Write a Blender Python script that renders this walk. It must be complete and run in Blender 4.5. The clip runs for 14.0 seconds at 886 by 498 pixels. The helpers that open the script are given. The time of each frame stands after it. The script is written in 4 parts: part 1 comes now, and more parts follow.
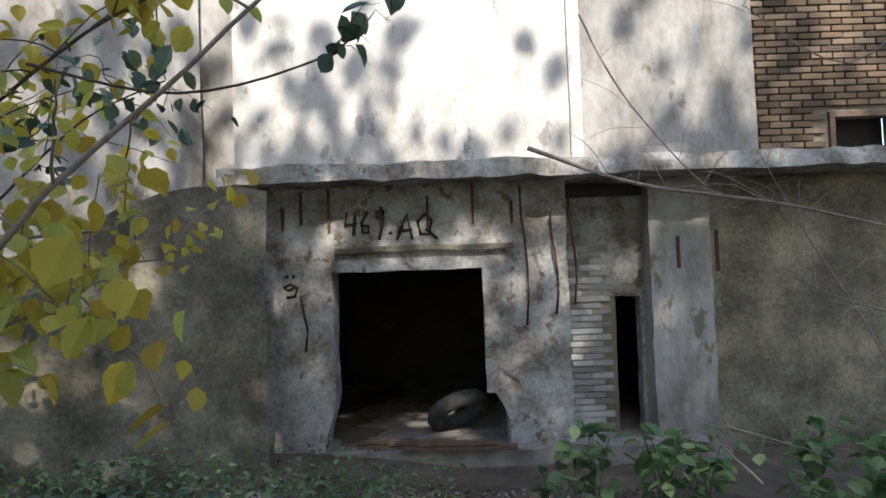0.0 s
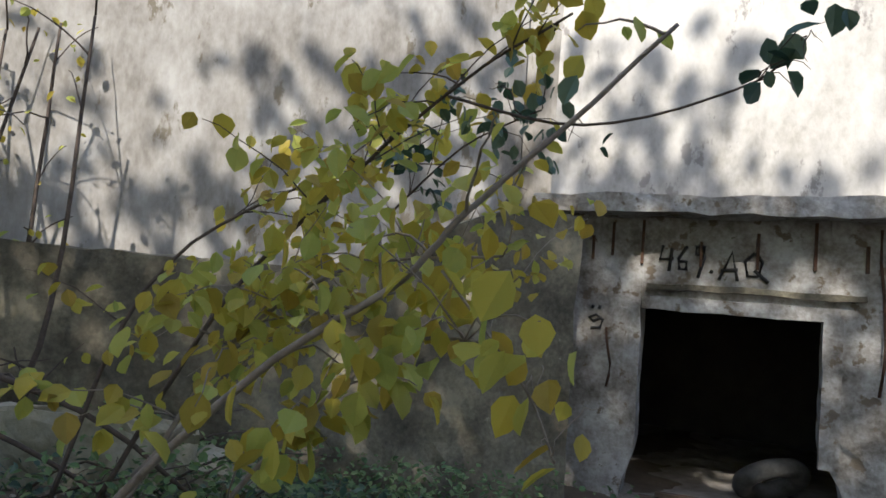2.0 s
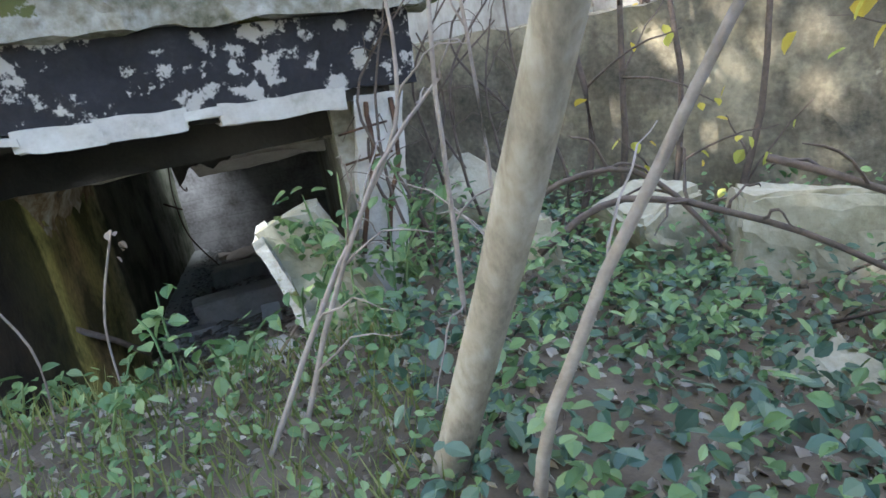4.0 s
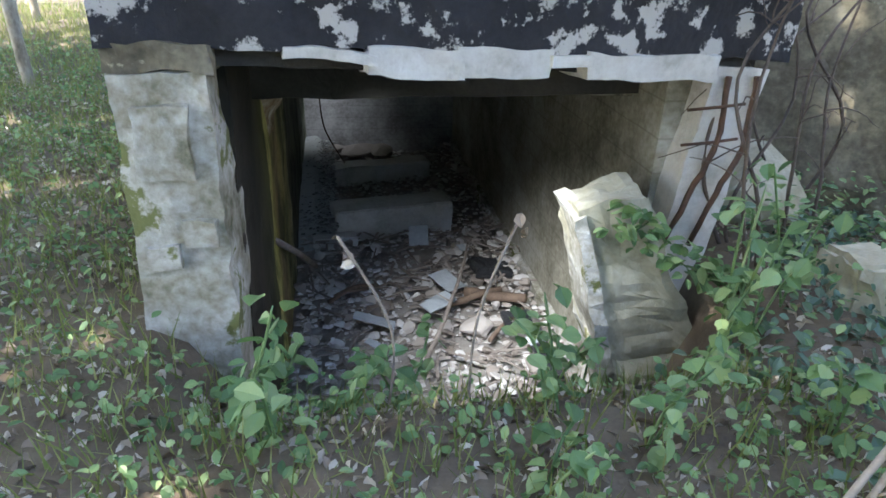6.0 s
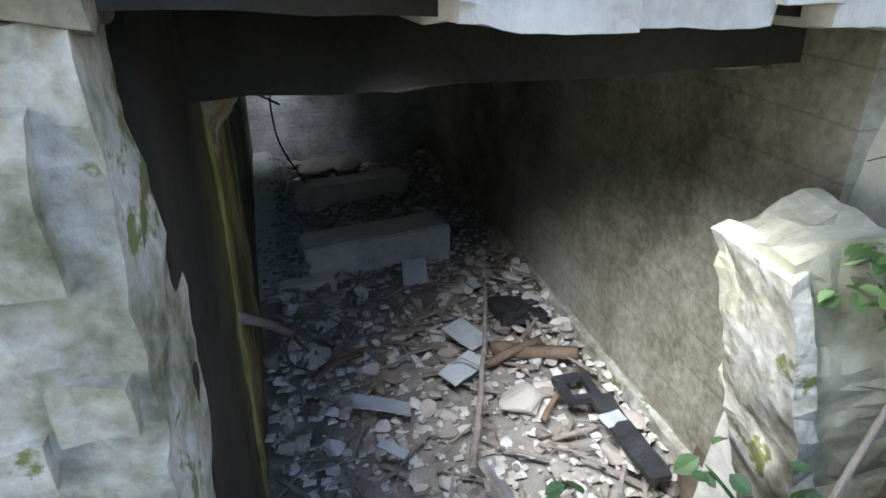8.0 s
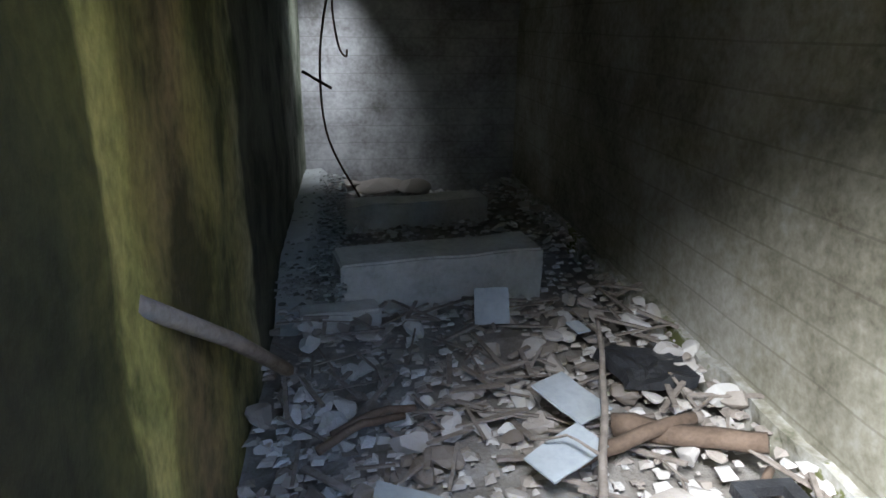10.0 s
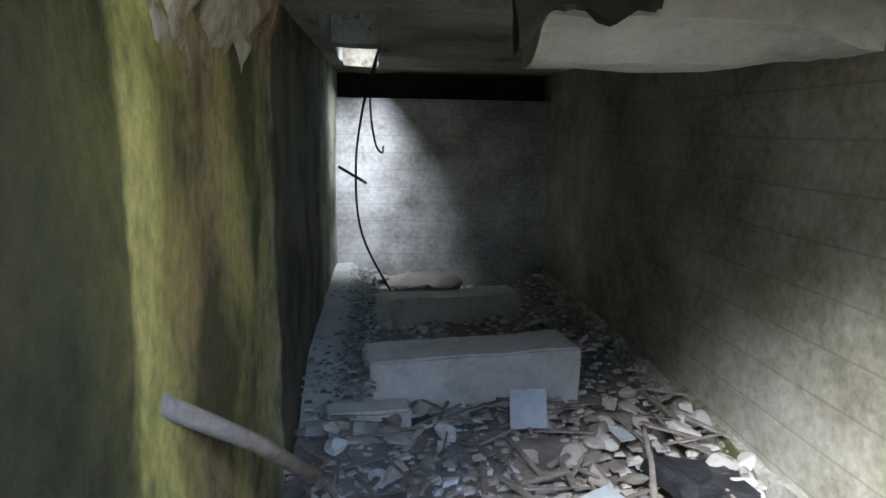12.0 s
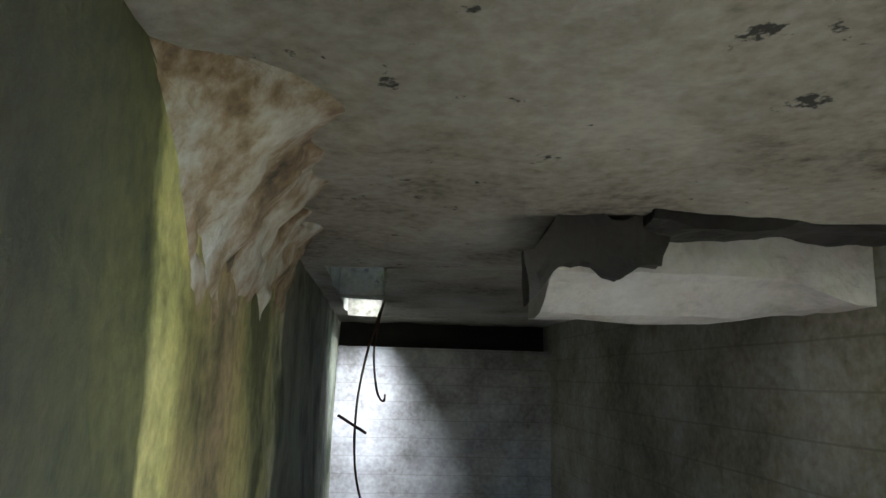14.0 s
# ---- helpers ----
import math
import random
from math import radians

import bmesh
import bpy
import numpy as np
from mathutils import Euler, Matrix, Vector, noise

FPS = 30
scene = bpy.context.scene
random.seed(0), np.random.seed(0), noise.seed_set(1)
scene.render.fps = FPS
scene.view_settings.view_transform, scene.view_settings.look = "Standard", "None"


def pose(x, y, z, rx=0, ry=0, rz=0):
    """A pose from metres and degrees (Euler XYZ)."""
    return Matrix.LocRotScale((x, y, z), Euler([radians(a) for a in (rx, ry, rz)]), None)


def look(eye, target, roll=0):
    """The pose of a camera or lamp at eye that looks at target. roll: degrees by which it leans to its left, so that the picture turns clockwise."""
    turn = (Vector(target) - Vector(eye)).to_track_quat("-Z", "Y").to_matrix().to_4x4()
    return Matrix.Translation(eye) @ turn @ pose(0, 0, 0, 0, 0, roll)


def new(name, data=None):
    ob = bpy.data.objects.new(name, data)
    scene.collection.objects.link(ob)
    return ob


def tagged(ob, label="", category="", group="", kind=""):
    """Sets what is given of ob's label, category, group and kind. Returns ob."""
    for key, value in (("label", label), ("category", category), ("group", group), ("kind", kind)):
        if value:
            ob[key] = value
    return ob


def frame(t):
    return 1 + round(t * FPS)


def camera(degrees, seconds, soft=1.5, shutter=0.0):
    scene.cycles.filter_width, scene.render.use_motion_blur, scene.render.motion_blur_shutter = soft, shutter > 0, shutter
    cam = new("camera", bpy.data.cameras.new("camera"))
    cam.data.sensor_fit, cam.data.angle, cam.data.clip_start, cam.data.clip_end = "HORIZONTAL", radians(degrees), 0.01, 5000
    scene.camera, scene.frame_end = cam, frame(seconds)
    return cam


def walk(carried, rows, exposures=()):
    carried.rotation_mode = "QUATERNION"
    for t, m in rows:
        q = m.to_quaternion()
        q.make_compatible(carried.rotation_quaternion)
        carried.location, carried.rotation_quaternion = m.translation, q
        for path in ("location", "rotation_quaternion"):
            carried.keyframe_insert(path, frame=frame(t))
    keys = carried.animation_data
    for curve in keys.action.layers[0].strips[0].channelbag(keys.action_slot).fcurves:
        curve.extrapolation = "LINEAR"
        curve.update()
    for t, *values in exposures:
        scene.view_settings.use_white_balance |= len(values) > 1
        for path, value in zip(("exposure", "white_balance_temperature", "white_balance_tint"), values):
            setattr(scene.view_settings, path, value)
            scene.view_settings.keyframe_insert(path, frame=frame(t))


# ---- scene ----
cam = camera(68.0, 14.0, soft=1.6)
# seconds, x, y, z, yaw, pitch, lean to the left
ROWS = [
    (0.0, 1.141, -6.152, 2.435, -80.2, 2.5, -2.0),
    (0.5, 1.121, -6.085, 2.456, -76.8, 6.0, -1.1),
    (1.0, 1.113, -5.985, 2.477, -71.7, 6.2, 0.1),
    (1.5, 1.126, -5.799, 2.498, -64.6, 5.0, 2.3),
    (2.0, 1.138, -5.601, 2.519, -57.7, 3.8, 4.6),
    (2.5, 1.133, -5.355, 2.540, -48.6, -0.1, 8.9),
    (3.0, 1.075, -5.058, 2.561, -38.0, -4.8, 3.6),
    (3.5, 0.994, -4.577, 2.582, -24.7, -10.7, -3.0),
    (4.0, 0.925, -4.002, 2.603, -10.5, -17.0, -10.0),
    (4.2, 0.951, -3.763, 2.625, -5.9, -16.2, -7.9),
    (5.2, 0.150, -3.250, 2.800, -6.5, -20.5, -2.5),
    (6.3, -0.722, -2.824, 2.990, -10.2, -26.5, 2.3),
    (6.5, -0.783, -2.641, 2.945, -11.6, -25.9, 0.8),
    (7.0, -0.864, -2.261, 2.938, -15.1, -26.9, 0.8),
    (7.2, -0.879, -2.173, 2.944, -16.5, -26.0, 0.7),
    (8.2, -0.720, -1.350, 2.450, -14.5, -25.5, -0.3),
    (9.3, -0.454, -0.555, 1.876, -11.1, -24.6, -1.5),
    (9.5, -0.476, -0.444, 1.798, -10.4, -23.8, -2.2),
    (10.0, -0.526, -0.267, 1.636, -8.0, -18.8, 0.7),
    (10.5, -0.546, -0.184, 1.597, -6.2, -13.3, 3.5),
    (11.0, -0.552, -0.162, 1.602, -6.7, -13.3, 2.9),
    (11.5, -0.554, -0.157, 1.605, -6.6, -12.7, 1.4),
    (12.0, -0.558, -0.162, 1.608, -5.5, -10.5, 1.0),
    (12.5, -0.568, -0.159, 1.589, -4.7, -6.9, 5.3),
    (13.0, -0.604, -0.119, 1.588, -4.5, 0.6, 4.1),
    (13.5, -0.610, -0.142, 1.601, -4.8, 7.2, 2.2),
    (14.0, -0.616, -0.155, 1.602, -5.5, 11.0, 1.6),
]
EXPOSURES = [(0, 1.4), (0.5, 1.0), (1.5, 1.0), (2.5, 1.5), (3.5, 2.7), (4.0, 3.25), (4.2, 3.25), (6.3, 3.2), (7.2, 3.2), (9.3, 3.35), (9.7, 3.5), (10.3, 4.2), (11, 4.65), (12.5, 4.9), (14, 5.25)]
walk(cam, [(t, pose(x, y, z, 0, 0, yaw) @ pose(0, 0, 0, 90 + pitch, 0, 0) @ pose(0, 0, 0, 0, 0, lean))
           for t, x, y, z, yaw, pitch, lean in ROWS], EXPOSURES)

# ---- light ----
SUN_ELEVATION, SUN_FROM = 44, (-0.94, -0.34)
world = bpy.data.worlds.new("sky")
scene.world = world
world.use_nodes = True
wn = world.node_tree
sky = wn.nodes.new("ShaderNodeTexSky")
sky.sky_type, sky.sun_disc = "NISHITA", False
sky.sun_elevation = radians(SUN_ELEVATION)
sky.sun_rotation = math.atan2(SUN_FROM[0], SUN_FROM[1])
wn.links.new(sky.outputs[0], wn.nodes["Background"].inputs[0])
wn.nodes["Background"].inputs[1].default_value = 0.15
sun = new("sun", bpy.data.lights.new("sun", "SUN"))
sun.data.energy, sun.data.angle, sun.data.color = 3.2, radians(0.6), (1, 0.94, 0.84)
ce = math.cos(radians(SUN_ELEVATION))
sun.matrix_world = look((SUN_FROM[0] * ce * 30, SUN_FROM[1] * ce * 30, math.sin(radians(SUN_ELEVATION)) * 30), (0, 0, 0))

# daylight from the open sky before the tunnel mouth
mouth = new("mouth_daylight", bpy.data.lights.new("mouth_daylight", "AREA"))
mouth.data.shape, mouth.data.size, mouth.data.size_y = "RECTANGLE", 1.1, 0.3
mouth.data.energy, mouth.data.color, mouth.data.spread = 2.6, (0.9, 0.95, 1.0), radians(54)
mouth.matrix_world = look((-0.3, -0.2, 2.3), (1.1, 1.2, -0.05))

# daylight falling through the hole in the tunnel ceiling
shaft = new("hole_daylight", bpy.data.lights.new("hole_daylight", "AREA"))
shaft.data.shape, shaft.data.size, shaft.data.size_y = "RECTANGLE", 0.24, 0.7
shaft.data.energy, shaft.data.color, shaft.data.spread = 0.5, (0.82, 0.9, 1.0), radians(62)
shaft.matrix_world = pose(-0.74, 5.5, 2.43, 34, 0, 0)

# ---- materials ----
def material(name, stops, scale=3.0, rough=0.9, bump=0.4, fine=40.0, island=False, spots=None, stretch=(1, 1, 1), trans=0.0, metal=0.0, boards=0.0):
    """Two scales of noise through a colour ramp, with relief; spots = (colour, scale, threshold); boards: height of shutter boards."""
    m = bpy.data.materials.new(name)
    m.use_nodes = True
    nt = m.node_tree
    nn, ln = nt.nodes, nt.links
    b = nn["Principled BSDF"]
    b.inputs["Roughness"].default_value, b.inputs["Metallic"].default_value = rough, metal
    geo = nn.new("ShaderNodeNewGeometry")
    mp = nn.new("ShaderNodeMapping")
    mp.inputs["Scale"].default_value = stretch
    ln.new(geo.outputs["Position"], mp.inputs[0])

    def tex(s, detail=6, r=0.6):
        t = nn.new("ShaderNodeTexNoise")
        t.inputs["Scale"].default_value, t.inputs["Detail"].default_value, t.inputs["Roughness"].default_value = s, detail, r
        ln.new(mp.outputs[0], t.inputs["Vector"])
        return t
    big, small = tex(scale), tex(fine, 4)
    mix = nn.new("ShaderNodeMath")
    mix.operation = "MULTIPLY_ADD"
    mix.inputs[1].default_value = 0.3
    ln.new(small.outputs[0], mix.inputs[0])
    sc = nn.new("ShaderNodeMath")
    sc.operation = "MULTIPLY"
    sc.inputs[1].default_value = 0.7
    ln.new(big.outputs[0], sc.inputs[0])
    ln.new(sc.outputs[0], mix.inputs[2])
    fac = mix.outputs[0]
    if island:
        info = nn.new("ShaderNodeObjectInfo")
        addm = nn.new("ShaderNodeMath")
        addm.operation = "ADD"
        ln.new(geo.outputs["Random Per Island"], addm.inputs[0])
        ln.new(info.outputs["Random"], addm.inputs[1])
        fr = nn.new("ShaderNodeMath")
        fr.operation = "FRACT"
        ln.new(addm.outputs[0], fr.inputs[0])
        half = nn.new("ShaderNodeMixRGB")
        half.inputs[0].default_value = 0.7
        ln.new(fac, half.inputs[1])
        ln.new(fr.outputs[0], half.inputs[2])
        fac = half.outputs[0]
    ramp = nn.new("ShaderNodeValToRGB")
    el = ramp.color_ramp.elements
    while len(el) < len(stops):
        el.new(0.5)
    for e, (p, c) in zip(el, stops):
        e.position, e.color = p, (*c, 1)
    ln.new(fac, ramp.inputs[0])
    col = ramp.outputs[0]
    if spots:
        sp = tex(spots[1], 8, 0.65)
        sr = nn.new("ShaderNodeValToRGB")
        sr.color_ramp.elements[0].position, sr.color_ramp.elements[1].position = spots[2], spots[2] + 0.035
        ln.new(sp.outputs[0], sr.inputs[0])
        mx = nn.new("ShaderNodeMixRGB")
        mx.inputs[2].default_value = (*spots[0], 1)
        ln.new(sr.outputs[0], mx.inputs[0])
        ln.new(col, mx.inputs[1])
        col = mx.outputs[0]
    height = mix.outputs[0]
    if boards:
        sep = nn.new("ShaderNodeSeparateXYZ")
        ln.new(geo.outputs["Position"], sep.inputs[0])
        wob = nn.new("ShaderNodeMath")
        wob.operation = "MULTIPLY_ADD"
        wob.inputs[1].default_value = 0.03
        ln.new(big.outputs[0], wob.inputs[0])
        ln.new(sep.outputs[2], wob.inputs[2])
        dv = nn.new("ShaderNodeMath")
        dv.operation = "DIVIDE"
        dv.inputs[1].default_value = boards
        ln.new(wob.outputs[0], dv.inputs[0])
        frc = nn.new("ShaderNodeMath")
        frc.operation = "FRACT"
        ln.new(dv.outputs[0], frc.inputs[0])
        lt = nn.new("ShaderNodeMath")
        lt.operation = "LESS_THAN"
        lt.inputs[1].default_value = 0.05
        ln.new(frc.outputs[0], lt.inputs[0])
        mk = nn.new("ShaderNodeMath")
        mk.operation = "MULTIPLY"
        ln.new(lt.outputs[0], mk.inputs[0])
        ln.new(small.outputs[0], mk.inputs[1])
        dk = nn.new("ShaderNodeMixRGB")
        dk.blend_type = "MULTIPLY"
        dk.inputs[2].default_value = (0.55, 0.53, 0.5, 1)
        ln.new(mk.outputs[0], dk.inputs[0])
        ln.new(col, dk.inputs[1])
        col = dk.outputs[0]
    ln.new(col, b.inputs["Base Color"])
    if bump:
        bp = nn.new("ShaderNodeBump")
        bp.inputs["Strength"].default_value, bp.inputs["Distance"].default_value = bump, 0.03
        ln.new(height, bp.inputs["Height"])
        ln.new(bp.outputs[0], b.inputs["Normal"])
    if trans:
        out = nn["Material Output"]
        tr = nn.new("ShaderNodeBsdfTranslucent")
        ln.new(col, tr.inputs[0])
        ms = nn.new("ShaderNodeMixShader")
        ms.inputs[0].default_value = trans
        ln.new(b.outputs[0], ms.inputs[1])
        ln.new(tr.outputs[0], ms.inputs[2])
        ln.new(ms.outputs[0], out.inputs[0])
    return m


M_SOIL = material("soil", [(0.3, (0.05, 0.035, 0.025)), (0.55, (0.11, 0.085, 0.06)), (0.75, (0.16, 0.13, 0.09))], 4, fine=60)
M_PLASTER = material("weathered plaster", [(0.32, (0.3, 0.28, 0.25)), (0.48, (0.5, 0.48, 0.46)), (0.66, (0.66, 0.64, 0.62))], 1.1, fine=14, stretch=(1, 1, 0.6), spots=((0.3, 0.28, 0.27), 2.6, 0.6))
M_WHITE = material("flaking white plaster", [(0.36, (0.12, 0.105, 0.09)), (0.47, (0.25, 0.235, 0.22)), (0.62, (0.44, 0.44, 0.44))], 2.6, fine=20, bump=0.7, spots=((0.15, 0.12, 0.09), 4, 0.58))
M_MOSSWALL = material("mossy dark concrete", [(0.32, (0.035, 0.032, 0.024)), (0.48, (0.13, 0.115, 0.085)), (0.64, (0.28, 0.25, 0.18))], 1.7, fine=22, bump=0.8, spots=((0.28, 0.26, 0.2), 7, 0.66))
M_GREYWALL = material("grey plaster", [(0.34, (0.15, 0.135, 0.12)), (0.5, (0.29, 0.275, 0.26)), (0.64, (0.4, 0.39, 0.38))], 1.5, fine=15, stretch=(1, 1, 0.5), spots=((0.16, 0.14, 0.11), 2.4, 0.6))
M_BRICK = material("red brown brick", [(0.25, (0.08, 0.055, 0.035)), (0.5, (0.13, 0.088, 0.055)), (0.75, (0.18, 0.13, 0.09))], 3, fine=50, island=True)
M_MORTAR = material("lime mortar", [(0.3, (0.14, 0.12, 0.09)), (0.7, (0.24, 0.21, 0.17))], 8)
M_WHITEBRICK = material("whitewashed brick", [(0.25, (0.2, 0.19, 0.18)), (0.5, (0.3, 0.3, 0.3)), (0.75, (0.4, 0.4, 0.4))], 5, fine=40, island=True)
# near black: carries the shade of unlit recesses, and colours tar skin and joint
M_DARK = material("near black for recess shade, joint and tar", [(0.3, (0.015, 0.014, 0.013)), (0.7, (0.05, 0.045, 0.04))], 3)
M_PAINT = material("black spray paint", [(0.4, (0.02, 0.02, 0.022)), (0.7, (0.05, 0.05, 0.05))], 9, bump=0)
M_STEEL = material("rusted steel", [(0.3, (0.03, 0.02, 0.016)), (0.6, (0.1, 0.05, 0.03))], 12, rough=0.8, metal=0.2)
M_TAR = material("peeling black tar paint", [(0.3, (0.008, 0.008, 0.011)), (0.6, (0.022, 0.022, 0.028)), (0.75, (0.05, 0.05, 0.055))], 4, rough=0.9, fine=30, bump=0.8, spots=((0.4, 0.38, 0.36), 6.0, 0.535))
M_PALE = material("pale broken concrete", [(0.3, (0.3, 0.28, 0.25)), (0.5, (0.48, 0.46, 0.43)), (0.7, (0.58, 0.57, 0.55))], 4, fine=30, bump=0.6)
M_MOSSCON = material("lichened concrete pillar", [(0.34, (0.08, 0.08, 0.045)), (0.45, (0.24, 0.225, 0.18)), (0.6, (0.46, 0.45, 0.43))], 3.0, fine=22, bump=1.0, spots=((0.13, 0.14, 0.05), 3.0, 0.57))


def stained_shaded_wall():
    """Concrete with algae and lime in upright bands along the wall, mottled at two scales; shade near the mouth and
    light near the hole are in the band colours.
    """
    m = bpy.data.materials.new("algae green concrete, light and shade in bands")
    m.use_nodes = True
    nn, ln = m.node_tree.nodes, m.node_tree.links
    b = nn["Principled BSDF"]
    b.inputs["Roughness"].default_value = 0.85
    geo, sep = nn.new("ShaderNodeNewGeometry"), nn.new("ShaderNodeSeparateXYZ")
    ln.new(geo.outputs["Position"], sep.inputs[0])

    def tex(scale, stretch, detail=7):
        mp, t = nn.new("ShaderNodeMapping"), nn.new("ShaderNodeTexNoise")
        mp.inputs["Scale"].default_value = stretch
        ln.new(geo.outputs["Position"], mp.inputs[0])
        ln.new(mp.outputs[0], t.inputs["Vector"])
        t.inputs["Scale"].default_value, t.inputs["Detail"].default_value, t.inputs["Roughness"].default_value = scale, detail, 0.62
        return t.outputs[0]

    def calc(op, a, c, d=None):
        n = nn.new("ShaderNodeMath")
        n.operation = op
        for k, v in enumerate((a, c, d)):
            if v is None:
                continue
            if isinstance(v, (int, float)):
                n.inputs[k].default_value = v
            else:
                ln.new(v, n.inputs[k])
        return n.outputs[0]

    def ramp(fac, stops):
        r = nn.new("ShaderNodeValToRGB")
        el = r.color_ramp.elements
        while len(el) < len(stops):
            el.new(0.5)
        for e, (p, c) in zip(el, stops):
            e.position, e.color = p, (*c, 1)
        ln.new(fac, r.inputs[0])
        return r.outputs[0]

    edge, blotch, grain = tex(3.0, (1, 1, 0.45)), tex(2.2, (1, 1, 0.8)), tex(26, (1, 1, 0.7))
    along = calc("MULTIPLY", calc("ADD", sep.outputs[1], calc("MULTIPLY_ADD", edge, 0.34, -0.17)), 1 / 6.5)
    # first stops darkened for mouth shade, last paled for light from the hole
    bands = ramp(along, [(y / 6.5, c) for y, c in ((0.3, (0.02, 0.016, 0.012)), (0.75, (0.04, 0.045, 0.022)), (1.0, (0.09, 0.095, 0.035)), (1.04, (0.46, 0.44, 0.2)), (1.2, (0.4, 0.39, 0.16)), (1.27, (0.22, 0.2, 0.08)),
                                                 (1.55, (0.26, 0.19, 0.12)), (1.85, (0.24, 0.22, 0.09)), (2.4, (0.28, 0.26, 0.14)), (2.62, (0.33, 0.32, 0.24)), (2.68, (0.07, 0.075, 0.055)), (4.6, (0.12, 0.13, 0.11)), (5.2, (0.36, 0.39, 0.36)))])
    dark = ramp(blotch, [(0.38, (0.2, 0.24, 0.12)), (0.48, (0.75, 0.76, 0.62)), (0.6, (1.2, 1.14, 1.0))])
    fine = ramp(grain, [(0.3, (0.62, 0.62, 0.58)), (0.6, (1.1, 1.08, 1.02))])
    col = bands
    for layer in (dark, fine):
        mx = nn.new("ShaderNodeMixRGB")
        mx.blend_type = "MULTIPLY"
        mx.inputs[0].default_value = 1
        ln.new(col, mx.inputs[1])
        ln.new(layer, mx.inputs[2])
        col = mx.outputs[0]
    ln.new(col, b.inputs["Base Color"])
    bp = nn.new("ShaderNodeBump")
    bp.inputs["Strength"].default_value, bp.inputs["Distance"].default_value = 0.6, 0.02
    ln.new(calc("MULTIPLY_ADD", grain, 0.5, blotch), bp.inputs["Height"])
    ln.new(bp.outputs[0], b.inputs["Normal"])
    return m


M_LEFTWALL = stained_shaded_wall()
M_RIGHTWALL = material("board marked concrete", [(0.36, (0.11, 0.1, 0.07)), (0.5, (0.25, 0.235, 0.185)), (0.64, (0.4, 0.385, 0.35))], 1.3, fine=24, bump=0.35, boards=0.2)
M_BACKWALL = material("pale board marked concrete", [(0.36, (0.16, 0.15, 0.14)), (0.5, (0.33, 0.32, 0.32)), (0.62, (0.48, 0.47, 0.47))], 2, fine=24, bump=0.35, boards=0.17)
M_CEIL = material("stained ceiling concrete", [(0.34, (0.06, 0.05, 0.035)), (0.45, (0.22, 0.2, 0.16)), (0.62, (0.37, 0.35, 0.3))], 1.4, fine=26, bump=0.4, spots=((0.03, 0.028, 0.025), 9, 0.64))
M_CALCITE = material("calcite drip crust", [(0.36, (0.05, 0.042, 0.03)), (0.46, (0.2, 0.14, 0.08)), (0.56, (0.34, 0.31, 0.25)), (0.7, (0.5, 0.49, 0.46))], 5, fine=30, stretch=(1, 1, 0.4), bump=1.0)
M_RUBBLE = material("dusty rubble", [(0.1, (0.16, 0.13, 0.11)), (0.4, (0.34, 0.3, 0.27)), (0.65, (0.47, 0.44, 0.42)), (0.9, (0.6, 0.59, 0.58))], 6, fine=50, island=True, bump=0.6)
M_GRAVEL = material("grey gravel", [(0.2, (0.12, 0.12, 0.11)), (0.8, (0.42, 0.43, 0.42))], 30, island=True)
M_DUST = material("dusty floor", [(0.3, (0.12, 0.1, 0.085)), (0.55, (0.26, 0.24, 0.22)), (0.7, (0.36, 0.34, 0.33))], 5, fine=70, bump=0.8)
M_WOOD = material("rotten wood", [(0.3, (0.06, 0.038, 0.026)), (0.6, (0.16, 0.11, 0.08))], 8, fine=60)
M_STICK = material("bare stick", [(0.3, (0.12, 0.095, 0.08)), (0.6, (0.26, 0.225, 0.2))], 14, fine=60)
M_PAPER = material("grey blue sheet", [(0.3, (0.27, 0.3, 0.33)), (0.7, (0.42, 0.45, 0.48))], 8, bump=0.1)
M_PLASTIC = material("black plastic", [(0.3, (0.012, 0.012, 0.014)), (0.7, (0.04, 0.042, 0.048))], 9, rough=0.45, bump=0.8)
M_RUBBER = material("worn rubber", [(0.3, (0.03, 0.03, 0.03)), (0.7, (0.11, 0.11, 0.11))], 7)
M_BARK = material("smooth grey brown bark", [(0.34, (0.13, 0.11, 0.085)), (0.5, (0.27, 0.235, 0.19)), (0.66, (0.38, 0.35, 0.31))], 9, fine=45, stretch=(1, 1, 0.5))
M_TWIG = material("twig bark", [(0.3, (0.15, 0.12, 0.1)), (0.7, (0.36, 0.31, 0.28))], 8)
M_DARKTWIG = material("dark vine bark", [(0.3, (0.045, 0.035, 0.03)), (0.7, (0.12, 0.09, 0.075))], 10)
M_YELLOW = material("autumn yellow leaf", [(0.1, (0.4, 0.28, 0.06)), (0.4, (0.55, 0.46, 0.07)), (0.7, (0.5, 0.52, 0.12)), (0.9, (0.34, 0.42, 0.1))], 9, rough=0.55, fine=80, island=True, trans=0.45, bump=0.15)
M_GREEN = material("green nettle leaf", [(0.1, (0.06, 0.12, 0.05)), (0.5, (0.13, 0.23, 0.09)), (0.9, (0.27, 0.36, 0.17))], 9, rough=0.5, island=True, trans=0.35, bump=0.15)
M_BLUEGREEN = material("dusty ivy leaf", [(0.1, (0.03, 0.07, 0.05)), (0.5, (0.06, 0.12, 0.08)), (0.9, (0.14, 0.2, 0.14))], 9, rough=0.45, island=True, trans=0.2, bump=0.1)
M_DRY = material("dry fallen leaf", [(0.1, (0.08, 0.055, 0.04)), (0.4, (0.24, 0.19, 0.15)), (0.7, (0.42, 0.37, 0.32)), (0.95, (0.6, 0.57, 0.52))], 9, island=True, bump=0.2)
